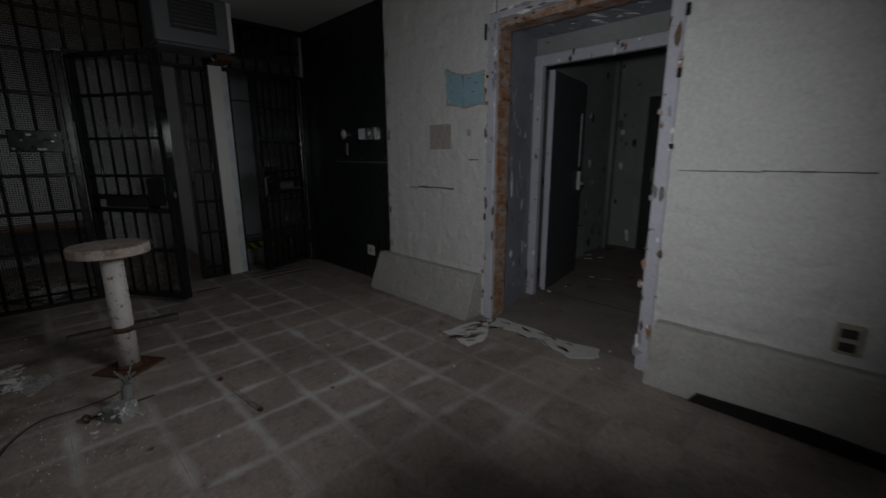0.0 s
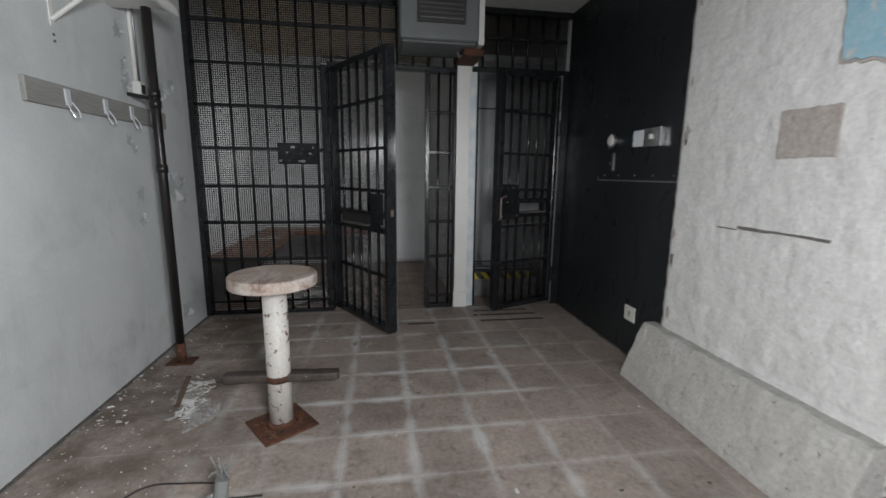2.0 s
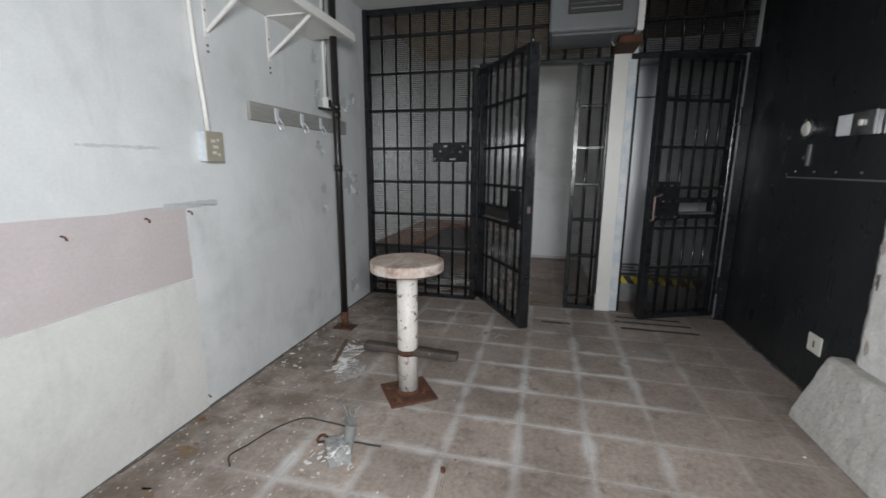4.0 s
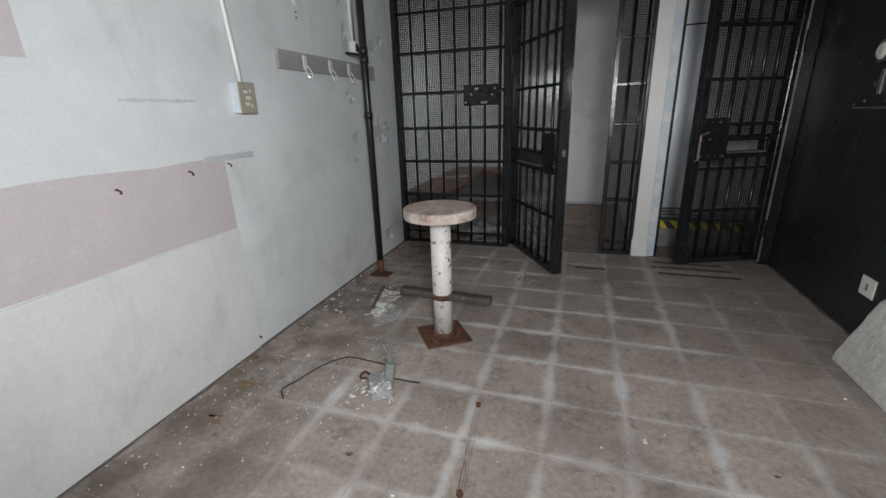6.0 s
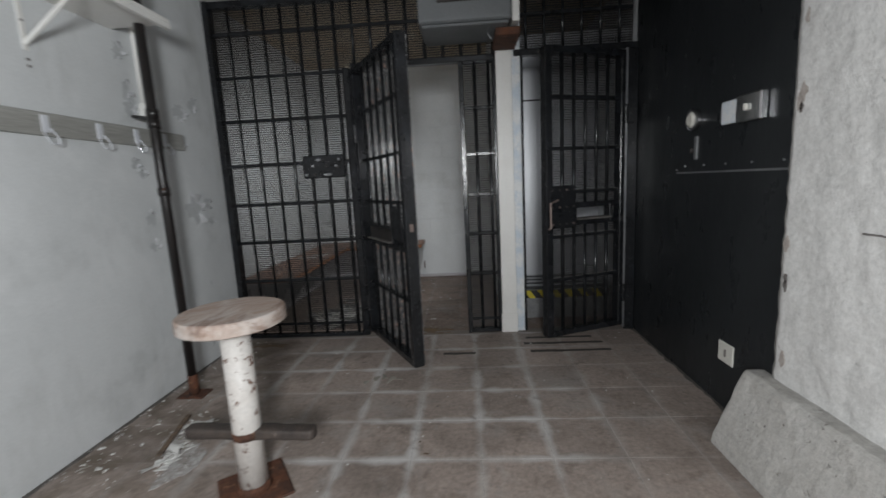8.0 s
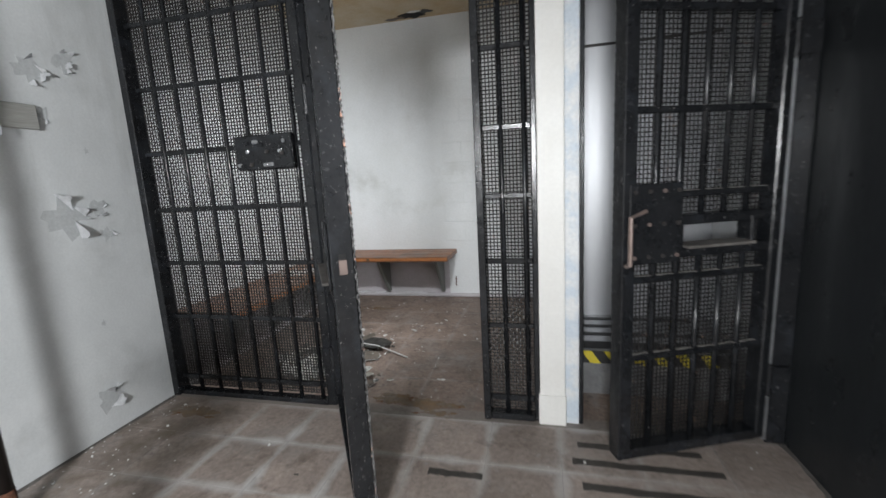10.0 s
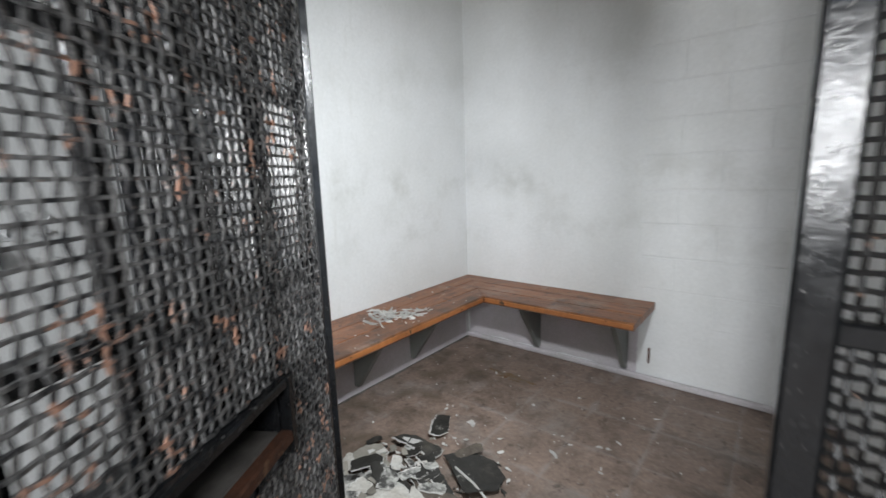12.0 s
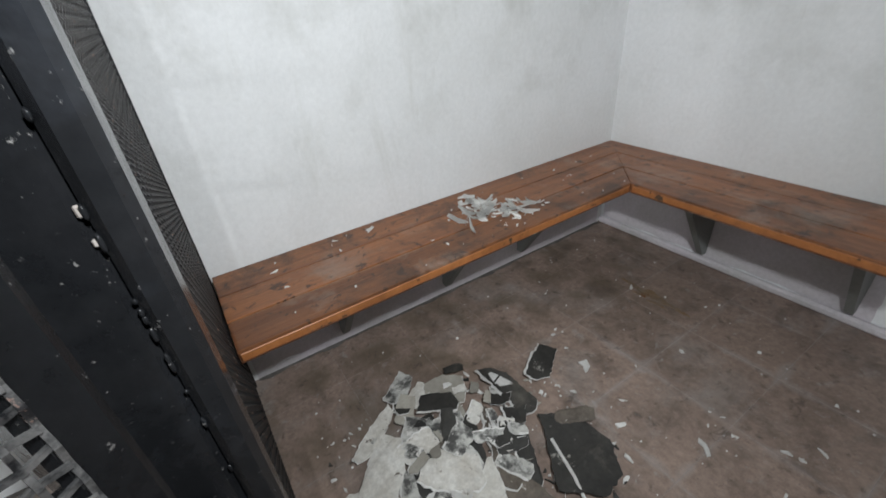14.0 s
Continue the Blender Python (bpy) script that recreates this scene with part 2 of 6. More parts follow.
M["worn_bar"] = mat("worn_bar", (0.035, 0.030, 0.028), 0.6, second=(0.075, 0.058, 0.048), amount=0.9, scale=14, grain=0.3, bump=0.5, bump_scale=70,
                    third=(0.30, 0.25, 0.22), third_amount=0.10, third_scale=34)
M["lavender"] = mat("lavender", (0.33, 0.34, 0.39), 0.6, second=(0.20, 0.21, 0.24), amount=0.8, scale=2.5, bump=0.3,
                    third=(0.55, 0.54, 0.53), third_amount=0.18, third_scale=9)
M["lavender_trim"] = mat("lavender_trim", (0.52, 0.52, 0.58), 0.5, second=(0.38, 0.38, 0.43), amount=0.6, scale=5, bump=0.15,
                         third=(0.08, 0.07, 0.07), third_amount=0.16, third_scale=14)
M["raw_jamb"] = mat("raw_jamb", (0.30, 0.13, 0.05), 0.85, second=(0.40, 0.36, 0.33), amount=0.9, scale=7, sharp=0.1, grain=0.4, grain_scale=45, bump=0.6,
                    bump_scale=35, stretch=(1, 1, 1.6), third=(0.07, 0.04, 0.025), third_amount=0.45, third_scale=20)
M["door_grey"] = mat("door_grey", (0.085, 0.09, 0.10), 0.5, second=(0.06, 0.06, 0.07), amount=0.6, scale=3, bump=0.1)
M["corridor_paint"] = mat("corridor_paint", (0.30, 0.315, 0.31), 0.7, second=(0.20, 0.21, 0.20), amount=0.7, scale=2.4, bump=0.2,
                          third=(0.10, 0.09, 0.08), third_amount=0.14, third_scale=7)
M["blue_panel"] = mat("blue_panel", (0.20, 0.37, 0.46), 0.6, second=(0.34, 0.47, 0.53), amount=0.8, scale=9, bump=0.15,
                      third=(0.5, 0.47, 0.42), third_amount=0.3, third_scale=20)
M["patch_plaster"] = mat("patch_plaster", (0.31, 0.275, 0.25), 0.85, second=(0.44, 0.40, 0.37), amount=0.8, scale=30, bump=0.5)
M["pink_paint"] = mat("pink_paint", (0.53, 0.47, 0.475), 0.8, second=(0.48, 0.44, 0.445), amount=0.8, scale=6, grain=0.08, grain_scale=70, bump=0.2, bump_scale=50,
                      third=(0.57, 0.53, 0.535), third_amount=0.1, third_scale=26)
M["skim"] = mat("skim", (0.68, 0.685, 0.668), 0.8, second=(0.56, 0.565, 0.545), amount=0.7, scale=2.5, grain=0.07, grain_scale=70, bump=0.25, bump_scale=45,
                third=(0.56, 0.565, 0.54), third_amount=0.02, third_scale=30)
blotch(M["skim"], (0.40, 0.405, 0.385), 2.0, 0.55, 0.72, 0.5, stretch=(1, 1, 0.5), shift=3.3)
blotch(M["pink_paint"], (0.60, 0.575, 0.58), 2.2, 0.5, 0.7, 0.5, shift=6.1)
M["peel"] = mat("peel", (0.84, 0.85, 0.86), 0.7, second=(0.55, 0.56, 0.58), amount=0.6, scale=20, bump=0.3)
M["scar"] = mat("scar", (0.46, 0.48, 0.485), 0.85, second=(0.53, 0.545, 0.55), amount=0.7, scale=15, bump=0.3)
M["crack"] = mat("crack", (0.10, 0.09, 0.085), 0.9, second=(0.22, 0.2, 0.19), amount=0.8, scale=30, bump=0.2)
M["beige_plastic"] = mat("beige_plastic", (0.36, 0.33, 0.26), 0.5, second=(0.28, 0.25, 0.20), amount=0.5, scale=15, bump=0.05)
M["pale_plastic"] = mat("pale_plastic", (0.62, 0.61, 0.56), 0.4, second=(0.5, 0.49, 0.44), amount=0.5, scale=15, bump=0.05)
M["chrome"] = mat("chrome", (0.6, 0.61, 0.62), 0.2, 1.0, bump=0.02, grain=0.03)
M["clear_hook"] = mat("clear_hook", (0.66, 0.68, 0.72), 0.15, bump=0.0, grain=0.02, specular=0.8)
M["yellow_tape"] = mat("yellow_tape", (0.72, 0.58, 0.035), 0.5, second=(0.5, 0.42, 0.06), amount=0.5, scale=20, bump=0.05)
M["black_tape"] = mat("black_tape", (0.013, 0.013, 0.013), 0.6, second=(0.035, 0.035, 0.035), amount=0.6, scale=25, bump=0.1)
M["plaster_crumb"] = mat("plaster_crumb", (0.66, 0.66, 0.64), 0.85, second=(0.48, 0.47, 0.45), amount=0.7, scale=25, bump=0.3, piece=0.15)
M["dark_flake"] = mat("dark_flake", (0.035, 0.036, 0.036), 0.55, second=(0.075, 0.075, 0.07), amount=0.7, scale=14, bump=0.2, piece=0.3)
blotch(M["dark_flake"], (0.17, 0.165, 0.15), 7.0, 0.52, 0.64, 0.7, shift=1.0)
blotch(M["dark_flake"], (0.012, 0.012, 0.012), 12.0, 0.54, 0.62, 0.8, shift=7.0)
M["grey_flake"] = mat("grey_flake", (0.34, 0.33, 0.29), 0.8, second=(0.22, 0.20, 0.17), amount=0.8, scale=14, bump=0.3, piece=0.25)
M["pale_sheet"] = mat("pale_sheet", (0.66, 0.655, 0.62), 0.8, second=(0.40, 0.37, 0.32), amount=0.8, scale=14, grain=0.2, bump=0.3, third=(0.16, 0.14, 0.12), third_amount=0.2, third_scale=22)
M["slate_black"] = mat("slate_black", (0.022, 0.022, 0.021), 0.5, second=(0.06, 0.058, 0.052), amount=0.8, scale=9, grain=0.3, bump=0.25,
                       third=(0.33, 0.32, 0.29), third_amount=0.05, third_scale=16, piece=0.3)
blotch(M["slate_black"], (0.14, 0.13, 0.11), 6.0, 0.56, 0.68, 0.6, shift=1.0)
M["brown_sheet"] = mat("brown_sheet", (0.16, 0.135, 0.11), 0.8, second=(0.08, 0.068, 0.056), amount=0.9, scale=11, grain=0.3, bump=0.3, third=(0.5, 0.48, 0.44), third_amount=0.14, third_scale=18, piece=0.2)
M["mottled_sheet"] = mat("mottled_sheet", (0.50, 0.50, 0.47), 0.8, second=(0.05, 0.05, 0.048), amount=0.95, scale=16, sharp=0.07, grain=0.2, bump=0.3, third=(0.66, 0.65, 0.62), third_amount=0.4, third_scale=14)
M["wire_grey"] = mat("wire_grey", (0.20, 0.21, 0.20), 0.6, bump=0.1)
M["rust_stain"] = mat("rust_stain", (0.20, 0.125, 0.065), 0.75, second=(0.17, 0.14, 0.115), amount=1.0, scale=9, sharp=0.12, grain=0.25, grain_scale=40, bump=0.1,
                      third=(0.16, 0.07, 0.025), third_amount=0.35, third_scale=12)
M["bare_rivet"] = mat("bare_rivet", (0.30, 0.23, 0.205), 0.4, 0.5, second=(0.12, 0.09, 0.08), amount=0.8, scale=30, grain=0.2, bump=0.1)
M["plaster_dust"] = mat("plaster_dust", (0.42, 0.41, 0.40), 0.9, second=(0.27, 0.24, 0.22), amount=0.95, scale=16, sharp=0.1, grain=0.3, bump=0.3, third=(0.62, 0.61, 0.6), third_amount=0.35, third_scale=30)
M["grey_dust"] = mat("grey_dust", (0.27, 0.255, 0.24), 0.95, second=(0.14, 0.13, 0.12), amount=0.9, scale=30, grain=0.3, bump=0.2)
M["mortar"] = mat("mortar", (0.34, 0.345, 0.34), 0.9, second=(0.16, 0.165, 0.165), amount=0.8, scale=14, grain=0.3, bump=0.5, third=(0.70, 0.69, 0.66), third_amount=0.6, third_scale=16)
M["scuff"] = mat("scuff", (0.035, 0.032, 0.03), 0.7, second=(0.09, 0.08, 0.07), amount=0.8, scale=20, bump=0.05)
M["lath_brown"] = mat("lath_brown", (0.17, 0.115, 0.075), 0.8, second=(0.07, 0.055, 0.045), amount=0.9, scale=22, bump=0.2)
M["dusty"] = mat("dusty", (0.15, 0.14, 0.13), 0.85, second=(0.05, 0.045, 0.04), amount=0.9, scale=14, bump=0.3)
M["far_door"] = mat("far_door", (0.03, 0.036, 0.032), 0.5, second=(0.05, 0.05, 0.045), amount=0.6, scale=4, bump=0.1)
M["faint_scuff"] = mat("faint_scuff", (0.46, 0.47, 0.47), 0.8, second=(0.6, 0.61, 0.61), amount=0.9, scale=25, bump=0.2)
M["void"] = mat("void", (0.012, 0.012, 0.012), 0.9, bump=0.1)


# ---------------------------------------------------------------- mesh helpers
def box(bm, lo, hi, m=None):
    r = bmesh.ops.create_cube(bm, size=1.0)
    c = [(a + b) / 2 for a, b in zip(lo, hi)]
    s = [max(abs(b - a), 1e-4) for a, b in zip(lo, hi)]
    t = Matrix.Translation(c) @ Matrix.Diagonal((*s, 1))
    bmesh.ops.transform(bm, matrix=(m @ t) if m else t, verts=r["verts"])
    return r["verts"]


def rod(bm, a, b, r, n=8, r2=None):
    a, b = Vector(a), Vector(b)
    d = b - a
    res = bmesh.ops.create_cone(bm, cap_ends=True, segments=n, radius1=r, radius2=r if r2 is None else r2, depth=d.length)
    m = Matrix.Translation((a + b) / 2) @ d.to_track_quat("Z", "Y").to_matrix().to_4x4()
    bmesh.ops.transform(bm, matrix=m, verts=res["verts"])
    return res["verts"]


def tube(bm, pts, r, n=6):
    """A bent tube through the points."""
    pts = [Vector(p) for p in pts]
    rings = []
    for i, p in enumerate(pts):
        d = (pts[min(i + 1, len(pts) - 1)] - pts[max(i - 1, 0)]).normalized()
        up = Vector((0, 0, 1)) if abs(d.z) < 0.9 else Vector((1, 0, 0))
        s = d.cross(up).normalized()
        u = s.cross(d)
        rings.append([bm.verts.new(p + r * (math.cos(2 * math.pi * k / n) * s + math.sin(2 * math.pi * k / n) * u)) for k in range(n)])
    for a, b in zip(rings, rings[1:]):
        for k in range(n):
            bm.faces.new((a[k], a[(k + 1) % n], b[(k + 1) % n], b[k]))
    bm.faces.new(rings[0][::-1])
    bm.faces.new(rings[-1])


def prism(bm, outline, lo, hi, axis="z"):
    """A flat outline (two coordinates a point) given a thickness along an axis."""
    def put(p, h):
        return {"z": (p[0], p[1], h), "y": (p[0], h, p[1]), "x": (h, p[0], p[1])}[axis]
    a = [bm.verts.new(put(p, lo)) for p in outline]
    b = [bm.verts.new(put(p, hi)) for p in outline]
    k = len(outline)
    fs = [bm.faces.new(a[::-1]), bm.faces.new(b)]
    for i in range(k):
        fs.append(bm.faces.new((a[i], a[(i + 1) % k], b[(i + 1) % k], b[i])))
    bmesh.ops.recalc_face_normals(bm, faces=fs)
    return fs


def soften(bm, width, seg=1):
    es = [e for e in bm.edges if len(e.link_faces) == 2 and e.calc_face_angle(0) > 0.6]
    bmesh.ops.bevel(bm, geom=es, offset=width, segments=seg, affect="EDGES", profile=0.7)


def mesh_of(name, bm, material, smooth=False):
    me = bpy.data.meshes.new(name)
    bm.to_mesh(me)
    bm.free()
    me.materials.append(M[material])
    if smooth:
        for p in me.polygons:
            p.use_smooth = True
    return me


def part(name, bm, material, parent=None, label="", smooth=False):
    ob = new(name, mesh_of(name, bm, material, smooth))
    if parent:
        ob.parent = parent
    return tagged(ob, label)


def thing(name, label, category, group="", kind="", at=(0, 0, 0), turn=0.0):
    ob = new(name)
    ob.empty_display_size = 0.1
    ob.matrix_world = pose(*at, 0, 0, turn)
    return tagged(ob, label, category, group, kind)


def solid(name, bm, material, label, category, kind="", group="", smooth=False):
    return tagged(part(name, bm, material, None, "", smooth), label, category, group, kind)


def B():
    return bmesh.new()


def block(lo, hi, bevel=0.0, seg=1):
    bm = B()
    box(bm, lo, hi)
    if bevel:
        soften(bm, bevel, seg)
    return bm


def woven(name, width, height, pitch, r, material, parent, place, label="", skip=()):
    """Woven wire cloth in the local x-z plane: two families of wires that pass over and under one another.
    skip: rectangles (x0, z0, x1, z1) left open."""
    nx, nz = max(2, round(width / pitch)), max(2, round(height / pitch))
    verts, faces = [], []

    def wire(pts):
        side = 4
        base = len(verts)
        for i, (p, up) in enumerate(pts):
            q = pts[min(i + 1, len(pts) - 1)][0]
            o = pts[max(i - 1, 0)][0]
            d = (Vector(q) - Vector(o)).normalized()
            s = d.cross(Vector((0, 1, 0))).normalized()
            u = s.cross(d)
            for k in range(side):
                a = math.pi / 4 + k * math.pi / 2
                v = Vector(p) + r * (math.cos(a) * s + math.sin(a) * u)
                verts.append(tuple(v))
        for i in range(len(pts) - 1):
            for k in range(side):
                a, b = base + i * side + k, base + i * side + (k + 1) % side
                faces.append((a, b, b + side, a + side))

    def run(make, n, inside):
        pts = []
        for j in range(n + 1):
            p = make(j)
            if inside(p):
                if len(pts) > 1:
                    wire(pts)
                pts = []
            else:
                pts.append((p, 0))
        if len(pts) > 1:
            wire(pts)

    def hole(p):
        return any(a < p[0] < c and b < p[2] < d for a, b, c, d in skip)

    dx, dz = width / nx, height / nz
    for i in range(nx + 1):
        run(lambda j: (i * dx, r * 0.8 * (1 if (i + j) % 2 else -1), j * dz), nz, hole)
    for j in range(nz + 1):
        run(lambda i: (i * dx, -r * 0.8 * (1 if (i + j) % 2 else -1), j * dz), nx, hole)
    me = bpy.data.meshes.new(name)
    me.from_pydata(verts, [], faces)
    me.materials.append(M[material])
    ob = new(name, me)
    ob.parent = parent
    ob.matrix_local = place
    return tagged(ob, label, kind="stuff")


# ---------------------------------------------------------------- setting
ST = "structure"
HALL_H, CELL_H, BAR_Y, BACK_Y = 2.75, 2.80, 6.0, 8.2
WHITE_X, BLACK_X = 3.30, 3.335

slab = thing("floor", "brown concrete floor with worn square tiles and pale grout", "floor", kind=ST)
part("screed", block((-0.3, -2.3, -0.2), (8.4, 8.5, -0.0012)), "grout", slab)


def slab_piece(lo, hi):
    part("slab", block((*lo, -0.0035), (*hi, 0.0)), "concrete", slab)


TX, TY, PITCH_X, PITCH_Y = 1.689, 4.318, 0.332, 0.325
X0, X1 = TX - 5 * PITCH_X, TX + 5 * PITCH_X
Y0, Y1 = TY - 15 * PITCH_Y, TY + 5 * PITCH_Y
slab_piece((-0.2, -2.2), (8.3, Y0))
slab_piece((X1, Y0), (8.3, Y1))
slab_piece((-0.2, Y0), (X0, Y1))
slab_piece((-0.2, Y1), (3.6, 6.03))

wall = thing("wall_west", "pale grey plaster wall with pink patches and peeling paint", "wall", kind=ST)
part("plaster", block((-0.2, -2.3, 0.0), (0.0, 6.0, HALL_H)), "hall_plaster", wall)
wall_cell = solid("wall_west_cell", block((-0.2, 6.0, 0.0), (0.0, 8.4, CELL_H)), "cell_plaster",
                  "white painted plaster wall of the cell, smudged", "wall", ST)
solid("wall_south", block((-0.2, -2.5, 0.0), (3.6, -2.3, HALL_H)), "hall_plaster", "plain grey plaster wall closing the hall", "wall", ST)
north = solid("wall_north", block((0.0, BACK_Y, 0.0), (3.5, 8.4, CELL_H)), "cell_plaster", "white painted block wall behind the bench", "wall", ST)
solid("ceiling", block((-0.2, -2.5, HALL_H), (3.6, 6.06, HALL_H + 0.15)), "ceiling_paint", "pale painted plaster ceiling of the hall", "ceiling", ST)
solid("ceiling_cell", block((-0.2, 6.06, CELL_H), (3.6, 8.4, CELL_H + 0.15)), "stained_ceiling", "brown water-stained ceiling of the cell", "ceiling", ST)
solid("wall_divide", block((2.30, 6.14, 0.0), (2.45, BACK_Y, CELL_H)), "cell_plaster", "white painted wall between the cell and the steel booth", "wall", ST)

# the east wall: dark panel by the bars, white stucco with a doorway
panel = thing("wall_east_panel", "dark grey glossy sheet panelling with a screwed seam", "wall", kind=ST)
part("sheet", block((BLACK_X, 4.30, 0.0), (3.5, 6.0, HALL_H)), "black_panel", panel)
part("seam", block((BLACK_X - 0.004, 4.36, 1.252), (BLACK_X, 5.32, 1.262)), "galvanised", panel)
for y in (4.42, 4.62, 4.82, 5.02, 5.22, 5.32):
    bm = B()
    rod(bm, (BLACK_X, y, 1.275 + 0.02 * (round(y * 50) % 2)), (BLACK_X - 0.005, y, 1.275 + 0.02 * (round(y * 50) % 2)), 0.006, 6)
    part("screw", bm, "galvanised", panel)
solid("wall_east_booth", block((BLACK_X, 6.0, 0.0), (3.5, 8.4, CELL_H)), "hall_plaster", "dim plaster side wall of the booth", "wall", ST)

DOOR_Y0, DOOR_Y1, DOOR_H = 1.82, 3.03, 2.26
FX, FY1 = 4.08, 3.16


def rough_slab(name, y0, y1, z0, z1, parent):
    """A stucco face with an uneven surface, 0.2 thick."""
    bm = B()
    ny, nz = max(2, int((y1 - y0) / 0.02)), max(2, int((z1 - z0) / 0.02))
    grid = []
    for i in range(ny + 1):
        row = []
        for j in range(nz + 1):
            y, z = y0 + (y1 - y0) * i / ny, z0 + (z1 - z0) * j / nz
            d = 0.0
            if 0 < i < ny and 0 < j < nz:
                d = 0.007 * noise.fractal((y * 7, z * 10, 3.1), 0.9, 2.0, 4) + 0.004 * noise.noise((y * 26, z * 30, 8.0))
                row_at = z + 0.008 * noise.noise((y * 3, z, 5.0))
                up = abs((row_at % 0.2) - 0.1)
                side = abs(((y + 0.2 * (int(row_at / 0.2) % 2)) % 0.4) - 0.2)
                d += 0.006 * math.exp(-((0.1 - up) / 0.010) ** 2) + 0.004 * math.exp(-((0.2 - side) / 0.010) ** 2)
            if i in (0, ny):
                y += 0.009 * noise.fractal((z * 16, 1.7, y), 0.9, 2.0, 3)
            row.append(bm.verts.new((WHITE_X + d, y, z)))
        grid.append(row)
    for i in range(ny):
        for j in range(nz):
            bm.faces.new((grid[i][j], grid[i][j + 1], grid[i + 1][j + 1], grid[i + 1][j]))
    e = bmesh.ops.extrude_face_region(bm, geom=bm.faces[:] + bm.edges[:] + bm.verts[:])
    vs = [v for v in e["geom"] if isinstance(v, bmesh.types.BMVert)]
    for v in vs:
        v.co.x = 3.5
    bmesh.ops.recalc_face_normals(bm, faces=bm.faces[:])
    return part(name, bm, "stucco", parent, smooth=True)


east = thing("wall_east", "thick white stucco wall with a deep doorway and sloped base", "wall", kind=ST)
rough_slab("stucco", DOOR_Y1, 4.345, 0.0, HALL_H, east)
rough_slab("stucco", -2.3, DOOR_Y0, 0.0, HALL_H, east)
rough_slab("stucco", DOOR_Y0, DOOR_Y1, DOOR_H, HALL_H, east)


def kick(y0, y1, foot, top):
    """The sloped concrete base along the wall."""
    bm = B()
    prism(bm, [(WHITE_X - foot, 0.0), (WHITE_X - foot + 0.01, 0.05), (WHITE_X - 0.075, top - 0.015), (WHITE_X - 0.06, top), (WHITE_X + 0.02, top), (WHITE_X + 0.02, 0.0)], y0, y1, "y")
    soften(bm, 0.012, 2)
    for i in range(1, 36):
        bmesh.ops.bisect_plane(bm, geom=bm.verts[:] + bm.edges[:] + bm.faces[:], plane_co=(0, y0 + (y1 - y0) * i / 36, 0), plane_no=(0, 1, 0))
    for i in range(1, 8):
        bmesh.ops.bisect_plane(bm, geom=bm.verts[:] + bm.edges[:] + bm.faces[:], plane_co=(0, 0, top * i / 8), plane_no=(0, 0, 1))
    for v in bm.verts:
        if v.co.x < WHITE_X - 0.01 and v.co.z > 0.02:
            v.co += 0.007 * noise.noise_vector(v.co * 14)
    return part("sloped_base", bm, "stucco_base", east)


kick(3.12, 4.43, 0.20, 0.36)
kick(-2.28, 1.74, 0.17, 0.36)

# cracks and scars in the stucco
for y0, y1, z, h in ((3.437, 3.87, 1.045, 0.012), (3.88, 3.99, 1.035, 0.005), (3.17, 3.265, 1.287, 0.008), (0.95, 1.35, 1.24, 0.006), (1.35, 1.72, 1.235, 0.004)):
    bm = B()
    k = 9
    top = [(y0 + (y1 - y0) * i / k, z + h * (0.5 + 0.5 * noise.noise((i * 0.7, y0, 1)))) for i in range(k + 1)]
    low = [(y0 + (y1 - y0) * i / k, z - h * (0.4 + 0.5 * noise.noise((i * 0.9, y0, 4)))) for i in range(k + 1)]
    prism(bm, top + low[::-1], WHITE_X - 0.012, WHITE_X + 0.01, "x")
    part("crack", bm, "crack", east)
bm = B()
prism(bm, [(1.50, 0.0), (1.46, 0.055), (1.0, 0.075), (0.55, 0.06), (0.4, 0.0)], WHITE_X - 0.178, WHITE_X - 0.1, "x")
part("gap", bm, "void", east, "black gap where the base has broken away")

# reveal of the doorway, deeper than the wall
bm = B()
prism(bm, [(3.46, DOOR_Y1 + 0.02), (4.08, FY1 + 0.02), (4.08, 3.5), (3.46, 3.5)], 0.0, 2.6)
solid("reveal_north", bm, "lavender", "peeling lavender-grey painted door reveal", "wall", ST)
solid("reveal_south", block((3.5, 1.45, 0.0), (4.08, DOOR_Y0 - 0.02, 2.6)), "lavender", "peeling lavender-grey painted door reveal", "wall", ST)
solid("reveal_head", block((3.5, DOOR_Y0 - 0.02, 2.30), (4.08, 3.3, 2.6)), "lavender", "peeling painted head of the doorway", "wall", ST)
jamb = thing("trim_door", "raw brown jamb strip with chipped white edging round the doorway", "trim", kind=ST)
part("jamb_strip", block((WHITE_X + 0.012, DOOR_Y1 - 0.03, 0.0), (3.46, DOOR_Y1 + 0.022, DOOR_H - 0.02), 0.006), "raw_jamb", jamb)
part("head_strip", block((WHITE_X + 0.012, DOOR_Y0 + 0.0, DOOR_H - 0.05), (3.46, DOOR_Y1 - 0.03, DOOR_H + 0.03), 0.006), "raw_jamb", jamb)
part("edging", block((WHITE_X - 0.022, DOOR_Y1 - 0.028, 0.0), (WHITE_X + 0.012, DOOR_Y1 + 0.05, DOOR_H), 0.006), "lavender_trim", jamb)
part("edging", block((WHITE_X - 0.022, DOOR_Y0 - 0.05, 0.0), (WHITE_X + 0.10, DOOR_Y0 + 0.025, DOOR_H), 0.006), "lavender_trim", jamb)
part("edging", block((WHITE_X - 0.022, DOOR_Y0 - 0.05, DOOR_H), (WHITE_X + 0.012, DOOR_Y1 + 0.05, DOOR_H + 0.05), 0.006), "lavender_trim", jamb)

